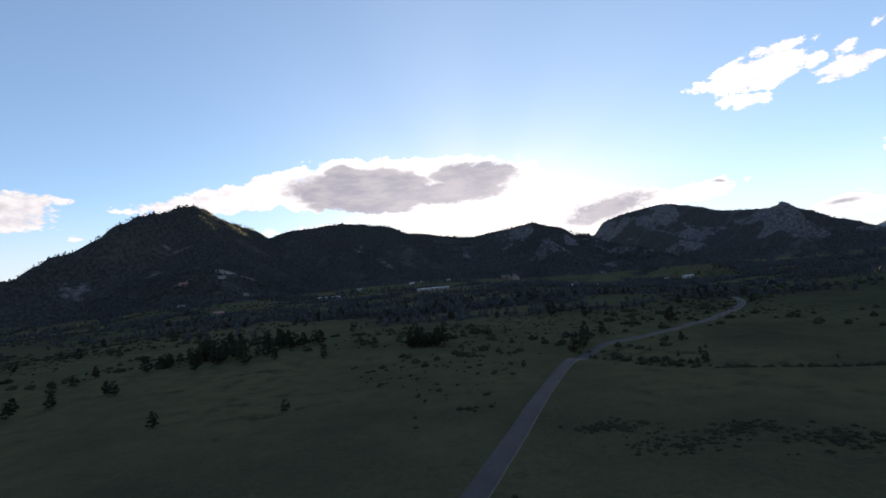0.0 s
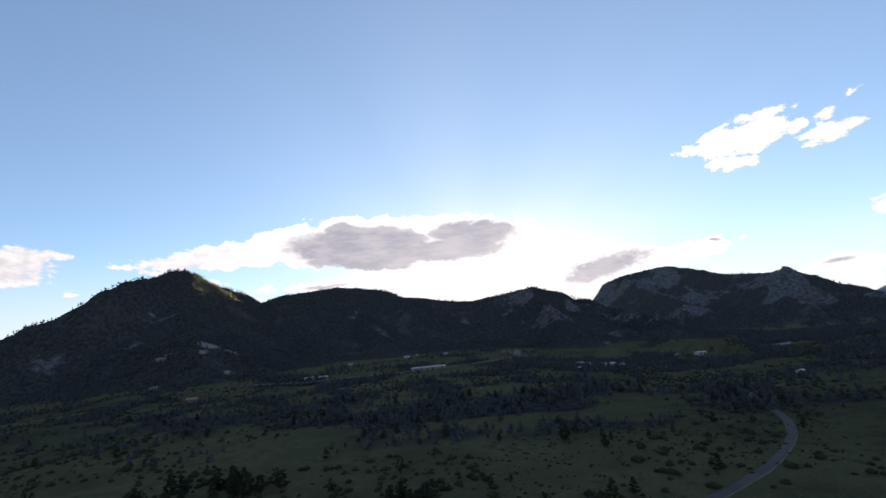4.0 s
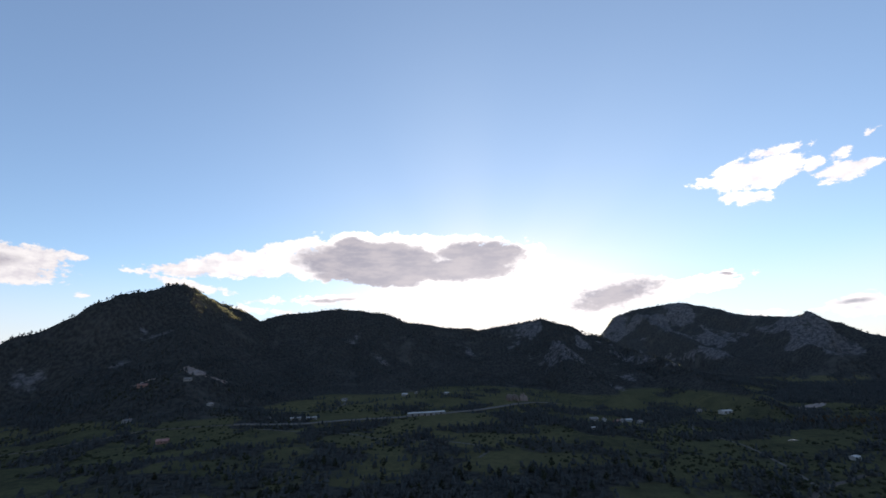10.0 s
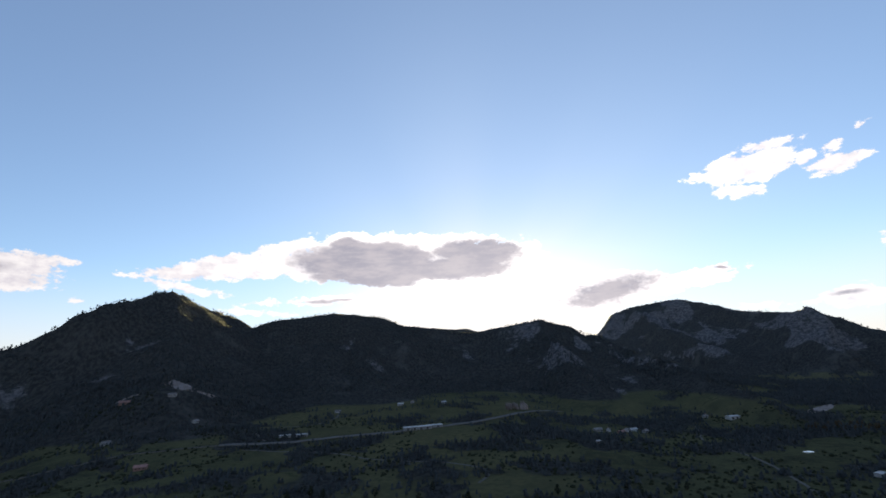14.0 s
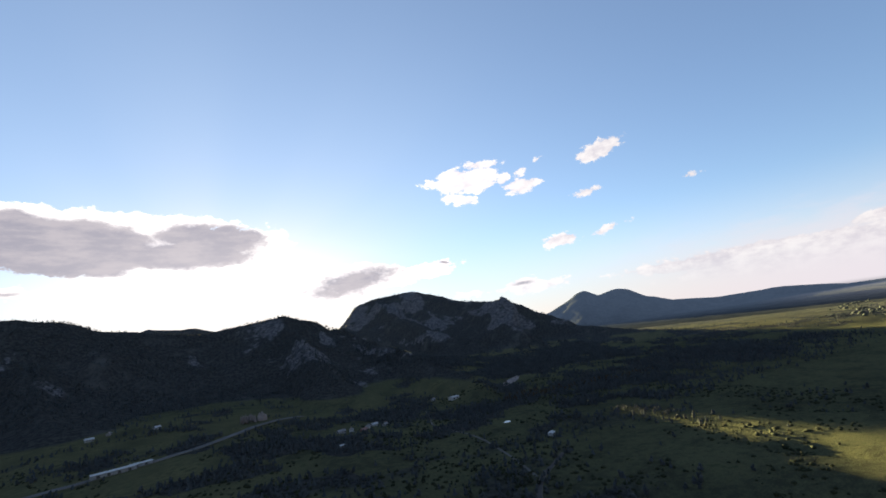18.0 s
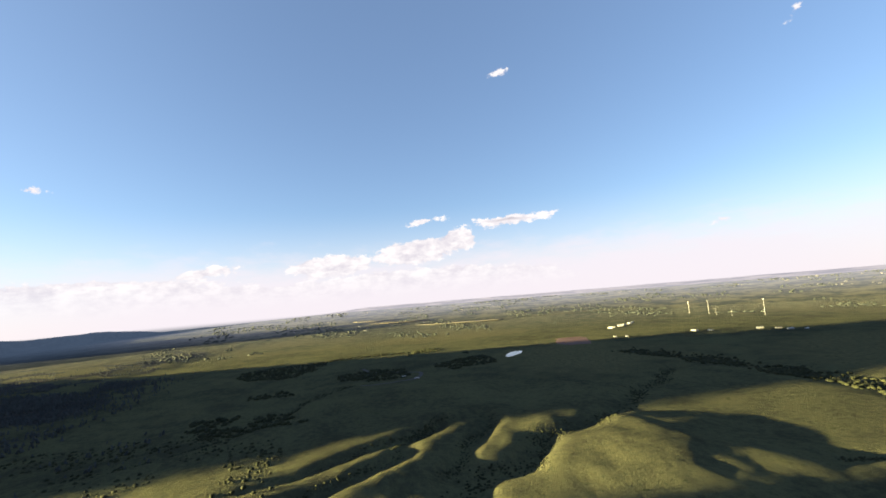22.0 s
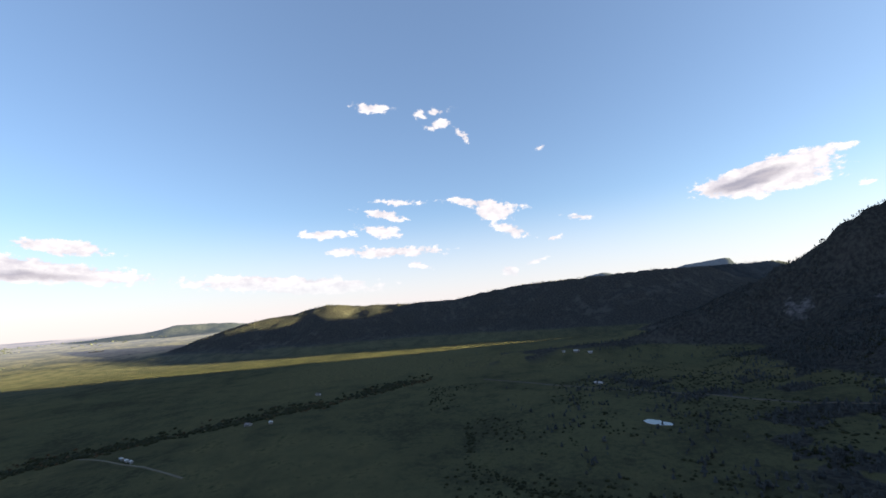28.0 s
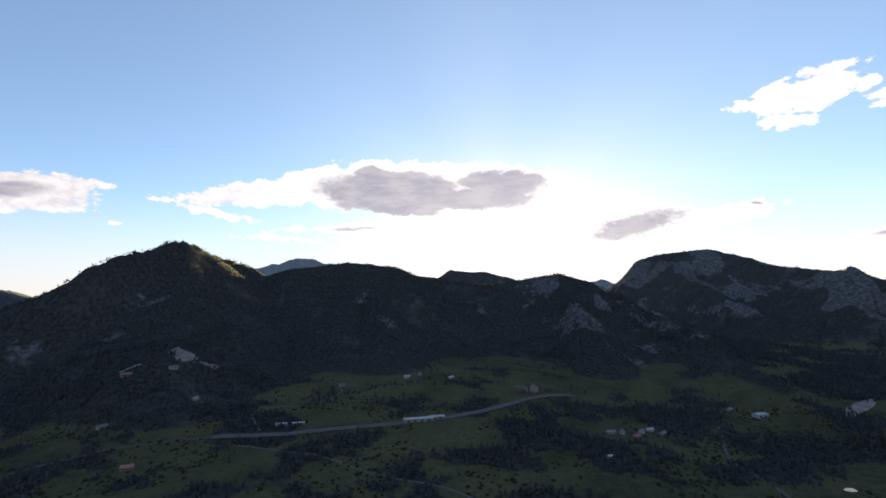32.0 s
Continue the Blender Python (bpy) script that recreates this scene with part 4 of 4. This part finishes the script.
x, y, gen = along(CREEKS[4][0][6:], 900, 22, 330)
scatter("rusty_scrub", x, y, gen.uniform(1, 3.4, len(x)), RUST, "rust brown scrub along the creek", "brush", BUSHES, 0.1, 1.2, 331)
x, y = GEN.uniform(700, 1500, 9000), GEN.uniform(-330, 330, 9000)
keep = fractal(x, y, 220, 4, 171) > 0.16
scatter("hill_scrub", x[keep], y[keep], GEN.uniform(1.2, 4.5, keep.sum()), BRUSH, "dark scrub oak patches on the lit hills", "brush", BUSHES, 0.1, 1.2, 341)
x, y = GEN.uniform(540, 900, 420), GEN.uniform(720, 860, 420)
keep = np.abs(y - (960 - 0.27 * x)) < 26
scatter("rusty_trees", x[keep], y[keep], GEN.uniform(4, 9, keep.sum()), RUST, "row of rust coloured cottonwoods at the canyon mouth", "trees", SHAPES, 0.2, 1.2, 351)
x, y = GEN.uniform(-330, 330, 4200), GEN.uniform(30, 330, 4200)
keep = fractal(x, y, 90, 3, 181) > 0.08
scatter("meadow_shrubs", x[keep], y[keep], GEN.uniform(0.3, 0.9, keep.sum()), BRUSH, "low dark shrubs dotted over the meadow grass", "shrubs", BUSHES, 0.05, 1.4, 361)
for k, (cx, cy, rx, ry) in enumerate([(41, 86, 9, 5), (56, 90, 10, 4), (68, 80, 9, 5), (-72, 66, 7, 4), (33, 98, 8, 4)]):
    x, y = cx + GEN.normal(0, rx / 2, 130), cy + GEN.normal(0, ry / 2, 130)
    scatter("scrub_patch", x, y, GEN.uniform(0.15, 0.5, 130), BRUSH, "low patch of dark scrub in the meadow grass", "shrubs", BUSHES, 0.05, 1.5, 380 + k)
x, y = GEN.uniform(-950, 760, 15000), GEN.uniform(190, 960, 15000)
keep = (fractal(x, y, 70, 3, 191) > 0.02) & (off_line(x, y, HIGHWAY)[0] > 12) & (off_line(x, y, MAIN_ROAD)[0] > 5) & (np.hypot(x + 498, y - 471) > 27) & (np.hypot(x - 436, y - 671) > 12)
scatter("valley_shrubs", x[keep], y[keep], GEN.uniform(0.6, 2.4, keep.sum()), BRUSH, "dark shrubs and juniper dotted over the valley", "shrubs", BUSHES, 0.05, 1.2, 371)


# ---- buildings ----
def box_mesh(name, sx, sy, sz, mat, z0=0.0, bevel=0.04):
    bm = bmesh.new()
    bmesh.ops.create_cube(bm, size=1, matrix=Matrix.Translation((0, 0, z0 + sz / 2)) @ Matrix.Diagonal((sx, sy, sz, 1)))
    if bevel:
        bmesh.ops.bevel(bm, geom=bm.edges[:], offset=bevel, segments=1, affect="EDGES")
    return bm_mesh(name, bm, mat)


def gable(name, sx, sy, z0, rise, over, thick, mat):
    """A pitched roof with its ridge along x and real thickness."""
    bm = bmesh.new()
    x, y = sx / 2 + over, sy / 2 + over
    drop = rise * over / (sy / 2)
    outline = [(-y, z0 - drop), (0, z0 + rise), (y, z0 - drop), (y, z0 - drop - thick), (0, z0 + rise - thick), (-y, z0 - drop - thick)]
    a, b = [bm.verts.new((-x, v, w)) for v, w in outline], [bm.verts.new((x, v, w)) for v, w in outline]
    for i in range(6):
        j = (i + 1) % 6
        bm.faces.new((a[i], a[j], b[j], b[i]))
    for k in (a, b):
        bm.faces.new((k[0], k[1], k[4], k[5]))
        bm.faces.new((k[1], k[2], k[3], k[4]))
    bmesh.ops.recalc_face_normals(bm, faces=bm.faces[:])
    return bm_mesh(name, bm, mat)


def gable_walls(name, sx, sy, h, rise, mat):
    bm = bmesh.new()
    o = [(-sy / 2, -1.5), (sy / 2, -1.5), (sy / 2, h), (0, h + rise), (-sy / 2, h)]
    a, b = [bm.verts.new((-sx / 2, v, w)) for v, w in o], [bm.verts.new((sx / 2, v, w)) for v, w in o]
    for i in range(5):
        bm.faces.new((a[i], a[(i + 1) % 5], b[(i + 1) % 5], b[i]))
    bm.faces.new(a[::-1])
    bm.faces.new(b)
    bmesh.ops.recalc_face_normals(bm, faces=bm.faces[:])
    return bm_mesh(name, bm, mat)


def house(x, y, turn, sx, sy, h, rise, wall, roof, label, category="house", name="house", windows=3, chimney=True, group=""):
    root = new(name)
    root.matrix_basis = pose(x, y, land_at(x, y) + 0.1, 0, 0, turn)
    part("wall", gable_walls("wall", sx, sy, h, rise - 0.25, wall), root)
    part("roof", gable("roof", sx, sy, h, rise, 0.5, 0.22, roof), root)
    if chimney:
        c = part("chimney", box_mesh("chimney", 0.8, 0.8, 1.8, BRICK, h + rise * 0.5), root)
        c.location = (sx * 0.28, sy * 0.14, 0)
    for side in (-1, 1):
        for k in range(windows):
            w = part("window", box_mesh("window", 1.3, 0.12, 1.2, DARK, 0, 0.03), root)
            w.location = (-sx / 2 + sx * (k + 0.75) / (windows + 0.5), side * (sy / 2 + 0.03), 1.0)
            p = part("pane", box_mesh("pane", 1.1, 0.05, 1.0, GLASS, 0.1, 0), w)
            p.location = (0, side * 0.06, 0)
    d = part("door", box_mesh("door", 1.0, 0.12, 2.05, DARK, 0, 0.03), root)
    d.location = (sx * 0.42, -sy / 2 - 0.03, 0)
    return tagged(root, label, category, group)


def shed(x, y, turn, sx, sy, h, label, roof=None, doors=2, name="shed", group=""):
    root = new(name)
    root.matrix_basis = pose(x, y, land_at(x, y) + 0.1, 0, 0, turn)
    part("wall", gable_walls("wall", sx, sy, h, h * 0.25 - 0.2, WALL), root)
    part("roof", gable("roof", sx, sy, h, h * 0.25, 0.3, 0.15, roof or WHITE), root)
    for k in range(doors):
        d = part("door", box_mesh("door", min(3.2, sx / (doors + 1)), 0.15, h * 0.75, DARK, 0, 0.03), root)
        d.location = (-sx / 2 + sx * (k + 0.7) / (doors + 0.4), -sy / 2 - 0.04, 0)
    return tagged(root, label, "shed", group)


HILL_HOUSES = [
    (-352, 673, 20, 17, 10, 3.4, 2.6, BRICK, TILE_ROOF, "brick house with a red roof among dark pines"),
    (-470, 772, 65, 15, 9, 3.2, 2.4, WALL, ROOF, "pale house with a grey roof beside the pines"),
    (-472, 921, 10, 16, 9, 3.4, 2.6, WALL, ROOF, "pale hillside house half hidden by pines"),
    (-545, 905, 35, 20, 11, 4.0, 3.0, BRICK, TILE_ROOF, "large reddish house on the wooded slope"),
    (-402, 875, 80, 12, 8, 3, 2.2, WALL, ROOF, "small pale house below the forest"),
    (-84, 1072, 15, 15, 9, 3.4, 2.4, WALL, WHITE, "house with a white roof at the forest edge"),
    (6, 1059, 40, 13, 9, 3.2, 2.4, WALL, WHITE, "small house with a white roof under the ridge"),
    (-60, 1085, 80, 11, 8, 3, 2.2, WALL, ROOF, "small grey roofed house at the forest edge"),
    (-201, 1014, 30, 13, 9, 3.2, 2.4, WALL, ROOF, "pale house at the end of the gravel track"),
]
HAMLET_HOUSES = [
    (238, 816, 12, 15, 9, 3.2, 2.4, WALL, ROOF, "pale hamlet house with a grey roof"),
    (256, 822, 70, 12, 8, 3, 2.2, WALL, ROOF, "pale hamlet house with a grey roof"),
    (272, 812, 20, 13, 8, 3, 2.2, BRICK, TILE_ROOF, "brick hamlet house with a reddish roof"),
    (290, 841, 55, 14, 9, 3.2, 2.4, WALL, ROOF, "pale hamlet house with a grey roof"),
    (306, 853, 10, 13, 8, 3, 2.2, WALL, WHITE, "hamlet house with a white metal roof"),
    (320, 842, 35, 12, 8, 3, 2.2, WALL, ROOF, "pale hamlet house with a grey roof"),
    (485, 966, 25, 12, 8, 3, 2.2, WALL, ROOF, "small pale house under the canyon spur"),
]
FARM_HOUSES = [
    (-1136, 611, 30, 18, 10, 3.6, 2.6, WALL, WHITE, "white roofed house at the foot of the wooded spur"),
    (-1112, 640, 75, 14, 9, 3.2, 2.4, WALL, WHITE, "white roofed house at the foot of the wooded spur"),
    (-1150, 580, 10, 13, 9, 3.2, 2.4, WALL, ROOF, "pale house at the foot of the wooded spur"),
    (-813, 530, 40, 20, 9, 3.4, 2.2, WALL, WHITE, "long pale house beside the highway"),
    (-749, -126, 60, 15, 9, 3.2, 2.4, WALL, ROOF, "pale farmhouse on the open pasture"),
    (-749, -88, 20, 13, 8, 3, 2.2, WALL, WHITE, "small farm building with a white roof"),
    (-1000, -60, 50, 14, 9, 3.2, 2.4, WALL, ROOF, "pale farmhouse at the edge of the sunlit field"),
]
for x, y, turn, sx, sy, h, rise, wall, roof, label in HILL_HOUSES + HAMLET_HOUSES + FARM_HOUSES:
    house(x, y, turn, 0.8 * sx, 0.8 * sy, h, 0.8 * rise, wall, roof, label)
shed(-34, 832, 12, 44, 11, 4.5, "long white metal barn beside the highway", doors=4, name="barn")
shed(-8, 843, 14, 24, 9, 4.0, "white metal barn beside the highway", doors=2, name="barn")
shed(-229, 806, 12, 16, 5, 3.4, "long white shed at the edge of the highway", name="roadside_shed", group="roadside sheds")
shed(-207, 812, 12, 18, 5, 3.4, "long white shed at the edge of the highway", name="roadside_shed", group="roadside sheds")
shed(510, 925, 8, 20, 12, 5, "white roofed barn under the canyon spur", name="barn")
shed(418, 565, 30, 11, 6, 3.2, "small white shed in the open meadow")
shed(209, 727, 15, 8, 5, 2.8, "small white shed in the pasture")
for k, (x, y) in enumerate([(-612, -236), (-622, -248), (-634, -262)]):
    shed(x, y, 40 + 5 * k, 9, 4, 2.6, "small white stock shed on the pasture", doors=1, group="stock sheds")
for k, (x, y, s) in enumerate([(1461, -963, 1.2), (1478, -992, 0.9), (1505, -1046, 1.4), (1525, -1085, 1.0), (1554, -1137, 1.3), (1590, -1180, 1.0)]):
    shed(x, y, 30 + 17 * k, 13 * s, 8 * s, 4.5 * s, "white industrial building on the sunlit plain", name="plain_building", group="industrial buildings")
for k, (x, y, s) in enumerate([(1120, -1010, 1), (1080, -1030, 0.8), (1000, -1130, 1), (960, -1150, 0.8), (920, -1140, 0.9), (890, -1160, 0.7), (792, -1663, 1.3), (1180, -800, 0.8), (1210, -780, 0.7), (430, -1540, 0.9), (310, -1610, 1.0), (180, -1560, 0.9), (60, -1600, 1.1), (950, -60, 0.5), (985, -40, 0.5)]):
    shed(x, y, 21 * k, 18 * s, 10 * s, 4 * s, "pale farm building on the eastern plain", ROOF if k % 3 == 0 else WHITE, name="farm_building", group="plain buildings")


def mast(x, y, tall):
    root = new("wind_tower")
    root.matrix_basis = pose(x, y, land_at(x, y))
    bm = bmesh.new()
    bmesh.ops.create_cone(bm, cap_ends=True, segments=14, radius1=tall * 0.014, radius2=tall * 0.008, depth=tall, matrix=Matrix.Translation((0, 0, tall / 2)))
    part("tower", bm_mesh("tower", bm, WHITE, True), root)
    bm = bmesh.new()
    bmesh.ops.create_cone(bm, cap_ends=True, segments=16, radius1=tall * 0.07, radius2=tall * 0.06, depth=1.2, matrix=Matrix.Translation((0, 0, 0.4)))
    part("footing", bm_mesh("footing", bm, GRAVEL), root, "grey concrete footing")
    part("head", box_mesh("head", tall * 0.09, tall * 0.04, tall * 0.04, WHITE, tall, 0.3), root)
    return tagged(root, "tall slim white wind tower on the plain", "tower", "wind towers")


for x, y, tall in [(1700, -1620, 54), (1610, -1640, 56), (1470, -1520, 30), (1390, -1510, 32), (1290, -1560, 62)]:
    mast(x, y, tall)


# ---- water ----
def pond(name, x, y, rx, ry, turn, label, seed=0, water="pond"):
    """A sheet of water with an uneven shore, sunk a little into a levelled bank."""
    gen = random.Random(seed)
    ph = [gen.uniform(0, 6.28) for _ in range(4)]
    c, s = math.cos(radians(turn)), math.sin(radians(turn))
    rim = []
    for k in range(64):
        a = 2 * math.pi * k / 64
        r = 1 + 0.10 * math.sin(2 * a + ph[0]) + 0.08 * math.sin(3 * a + ph[1]) + 0.04 * math.sin(7 * a + ph[2])
        u, v = rx * r * math.cos(a), ry * r * math.sin(a)
        rim.append((x + u * c - v * s, y + u * s + v * c))
    p = np.array(rim)
    z = float(np.max(land(np.append(p[:, 0], (p[:, 0] + x) / 2), np.append(p[:, 1], (p[:, 1] + y) / 2)))) + 0.4
    inner = [(a, b, z) for a, b in rim]
    low = [(x + (a - x) * 1.03, y + (b - y) * 1.03, z - 4) for a, b in rim]
    me = mesh_of(name, inner + low, [tuple(range(64))] + [(k, (k + 1) % 64, 64 + (k + 1) % 64, 64 + k) for k in range(64)], WATER)
    me.materials.append(VERGE)
    for f in me.polygons[1:]:
        f.material_index = 1
    return tagged(new(name, me), label, water, kind="structure")


pond("pond_1", -150, -815, 66, 46, 10, "pale oval pond mirroring the sky on the plain", 1)
pond("pond_2", 300, -1040, 34, 26, 0, "small pond in the dark pasture", 2)
pond("pond_3", 412, -893, 16, 8, 20, "tiny pond in the dark pasture", 3)
pond("pond_4", -498, 471, 17, 11, 30, "small pale pond on the grassy slope", 4)
pond("pond_5", 1131, -380, 60, 16, -40, "narrow pool below the lit hills", 5)
pond("pond_6", 436, 671, 7, 4, 10, "tiny pond beside the lane", 6)
pond("lake_1", -845, -2120, 150, 70, 20, "long pale lake on the plain", 7, "lake")
pond("lake_2", -700, -3100, 190, 110, 10, "long pale lake far out on the plain", 8, "lake")
pond("lake_3", 230, -3350, 330, 120, -8, "wide pale lake near the horizon", 9, "lake")
pond("lake_4", 2620, -780, 40, 260, -30, "long narrow lake beyond the hills", 10, "lake")
pond("lake_5", 3050, -480, 60, 210, -25, "long pale lake on the northern plain", 11, "lake")
pond("lake_6", 3300, -350, 60, 160, -20, "long pale lake on the northern plain", 12, "lake")
pond("lake_7", 389, -4000, 260, 120, 0, "wide pale lake under the horizon", 13, "lake")
pond("lake_8", -2924, -1857, 60, 40, 30, "small lake before the southern hills", 14, "lake")


# ---- rock ----
def rock_patch(name, x, y, rx, ry, turn, lift, mat, label, seed, boulders=14, category="rock"):
    """Bare rock that breaks out of the slope, with loose boulders on it."""
    gen = np.random.default_rng(seed)
    nu, nv = 34, 26
    u, v = np.meshgrid(np.linspace(-1, 1, nu), np.linspace(-1, 1, nv))
    c, s = math.cos(radians(turn)), math.sin(radians(turn))
    px, py = x + u * rx * c - v * ry * s, y + u * rx * s + v * ry * c
    edge = 1 - np.hypot(u, v) + 1.0 * fractal(px, py, rx * 0.55, 5, seed) + 0.05
    pz = land(px.ravel(), py.ravel()).reshape(px.shape)
    ledge = fractal(px, py, rx * 0.35, 4, seed + 5, True) * lift * 1.6 + fractal(px, py, rx * 0.12, 3, seed + 9) * lift * 0.8
    z = pz + np.where(edge > 0, np.minimum(edge * 4, 1) * (lift + ledge), edge * 14 - 0.5)
    i = np.arange(nv - 1)[:, None] * nu + np.arange(nu - 1)
    f = np.stack([i, i + 1, i + 1 + nu, i + nu], -1).reshape(-1, 4)
    root = new(name)
    root.location = (x, y, land_at(x, y))
    verts = np.stack([px, py, z], -1).reshape(-1, 3) - np.array(root.location)
    part("rock_face", quick_mesh("rock_face", verts, f, mat), root)
    shapes = [quick_mesh("boulder", *blob(random.Random(seed + k), 7, 3), mat) for k in range(3)]
    for k in range(boulders):
        a, r = gen.uniform(0, 6.28), math.sqrt(gen.uniform(0, 0.8))
        uu, vv = r * math.cos(a) * rx, r * math.sin(a) * ry
        bx, by = x + uu * c - vv * s, y + uu * s + vv * c
        size = gen.uniform(0.03, 0.09) * min(rx, ry) + 0.8
        b = part("boulder", shapes[k % 3], root)
        b.matrix_basis = Matrix.Translation(Vector((bx, by, land_at(bx, by) + lift * 0.6)) - root.location) @ Matrix.Diagonal((size, size, size * 0.8, 1)) @ pose(0, 0, 0, gen.uniform(0, 90), 0, gen.uniform(0, 360))
    return tagged(root, label, category)


rock_patch("quarry", -492, 976, 46, 20, -32, 0.9, ROCK, "pale pinkish quarry scar in the forest slope", 3, 26, "quarry")
rock_patch("quarry_ledge", -440, 972, 16, 8, 12, 0.8, ROCK, "small pink rock ledge beside the quarry", 4, 8, "quarry")
rock_patch("gravel_bank", -562, 938, 18, 6, 20, 0.6, ROCK, "pinkish gravel bank above the hillside house", 5, 6, "bank")
for k, (x, y, rx, ry, turn) in enumerate([(140, 985, 8, 5, 10), (128, 982, 5, 4, 30), (160, 992, 9, 4, 20)]):
    rock_patch("rock_outcrop", x, y, rx, ry, turn, 6.0, ROCK, "pale castle like rock outcrop above the highway", 20 + k, 10)


# ---- the far plain ----
def town(name, count, box, tall, seed, label):
    """Houses and sheds of far towns, a box with a pitched top each, in one mesh."""
    gen = np.random.default_rng(seed)
    x, y = gen.uniform(box[0], box[1], count * 4), gen.uniform(box[2], box[3], count * 4)
    keep = (fractal(x, y, 420, 3, seed) > 0.06) & (np.hypot(x, y) < 4500)
    x, y = x[keep][:count], y[keep][:count]
    v = np.array([(-1, -1, -1), (1, -1, -1), (1, 1, -1), (-1, 1, -1), (-1, -1, 1), (1, -1, 1), (1, 1, 1), (-1, 1, 1), (-1, 0, 1.5), (1, 0, 1.5)], float)
    f = np.array([(0, 1, 5), (0, 5, 4), (2, 3, 7), (2, 7, 6), (1, 2, 6), (1, 6, 5), (3, 0, 4), (3, 4, 7), (4, 5, 9), (4, 9, 8), (6, 7, 8), (6, 8, 9), (4, 8, 7), (5, 6, 9)])
    a, w = gen.uniform(0, 3.14, len(x)), gen.uniform(3, 9, len(x))
    l, h = w * gen.uniform(0.4, 0.8, len(x)), tall * gen.uniform(0.5, 1.2, len(x))
    c, s = np.cos(a)[:, None], np.sin(a)[:, None]
    px = v[:, 0] * w[:, None] * c - v[:, 1] * l[:, None] * s + x[:, None]
    py = v[:, 0] * w[:, None] * s + v[:, 1] * l[:, None] * c + y[:, None]
    pz = v[:, 2] * h[:, None] + land(x, y)[:, None]
    verts = np.stack([px, py, pz], -1).reshape(-1, 3)
    faces = (f[None] + (np.arange(len(x)) * 10)[:, None, None]).reshape(-1, 3)
    return tagged(new(name, quick_mesh(name, verts, faces, TOWN)), label, "town", kind="stuff")


town("far_town", 300, (-1500, 2600, -4500, -2900), 2.5, 401, "pale specks of a far town on the plain")
town("far_town", 150, (2700, 4500, -2800, 300), 2.5, 402, "pale specks of a far town on the northern plain")
town("far_town", 60, (-3600, -1500, -3900, -2300), 4, 403, "pale specks of a far town on the southern plain")
for n, (box, count) in enumerate([((-1800, 2800, -4500, -1500), 9000), ((2000, 4500, -2800, 900), 7000), ((-3800, -1300, -3600, -1500), 2200)]):
    x, y = GEN.uniform(box[0], box[1], count), GEN.uniform(box[2], box[3], count)
    keep = (fractal(x, y * 2.2, 380, 4, 411 + n) > 0.14) & (np.hypot(x, y) < 4550)
    scatter("far_trees", x[keep], y[keep], GEN.uniform(2.5, 6, keep.sum()), FAR_TREES, "dark belts of far trees on the plain", "trees", BUSHES, 0.3, 1.8, 421 + n)


def bare_patch(name, x, y, rx, ry, turn, mat, label, seed):
    nu, nv = 40, 24
    u, v = np.meshgrid(np.linspace(-1, 1, nu), np.linspace(-1, 1, nv))
    c, s = math.cos(radians(turn)), math.sin(radians(turn))
    px, py = x + u * rx * c - v * ry * s, y + u * rx * s + v * ry * c
    edge = 1 - np.hypot(u, v) + 0.7 * fractal(px, py, rx * 0.5, 4, seed) + 0.05
    pz = land(px.ravel(), py.ravel()).reshape(px.shape) + np.where(edge > 0, 0.5, edge * 20)
    i = np.arange(nv - 1)[:, None] * nu + np.arange(nu - 1)
    f = np.stack([i, i + 1, i + 1 + nu, i + nu], -1).reshape(-1, 4)
    return tagged(new(name, quick_mesh(name, np.stack([px, py, pz], -1).reshape(-1, 3), f, mat)), label, "soil", kind="structure")


bare_patch("red_field", 200, -1530, 260, 90, 8, REDSOIL, "reddish bare earth of a plant on the plain", 431)
bare_patch("red_field", 1240, -640, 120, 50, -30, REDSOIL, "reddish bare slope beside the narrow pool", 432)
bare_patch("pale_cut", 690, 960, 110, 12, 38, ROCK, "pale bare road cut at the canyon mouth", 433)


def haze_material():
    m = bpy.data.materials.new("far_haze_glow")
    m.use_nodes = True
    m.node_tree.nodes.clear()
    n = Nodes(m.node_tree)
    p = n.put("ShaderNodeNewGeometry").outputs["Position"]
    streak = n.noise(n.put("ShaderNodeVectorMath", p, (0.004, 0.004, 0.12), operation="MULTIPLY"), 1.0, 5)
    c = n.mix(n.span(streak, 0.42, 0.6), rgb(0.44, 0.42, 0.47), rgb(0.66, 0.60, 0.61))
    # Unlit emission: the strip glows to stand in for haze.
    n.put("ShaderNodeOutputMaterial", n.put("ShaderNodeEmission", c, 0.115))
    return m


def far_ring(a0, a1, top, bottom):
    """An added glowing strip that paints haze along the horizon, over the cut edge."""
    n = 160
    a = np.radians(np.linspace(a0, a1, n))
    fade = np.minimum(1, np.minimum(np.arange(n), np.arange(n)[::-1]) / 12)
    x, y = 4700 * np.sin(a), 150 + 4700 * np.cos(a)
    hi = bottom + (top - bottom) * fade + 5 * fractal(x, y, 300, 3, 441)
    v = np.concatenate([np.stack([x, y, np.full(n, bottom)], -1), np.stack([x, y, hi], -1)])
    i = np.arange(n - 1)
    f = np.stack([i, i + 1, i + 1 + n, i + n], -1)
    return tagged(new("backdrop", quick_mesh("backdrop", v, f, haze_material())), "added glowing lavender strip as haze over the far edge of the plain", "backdrop", kind="structure")


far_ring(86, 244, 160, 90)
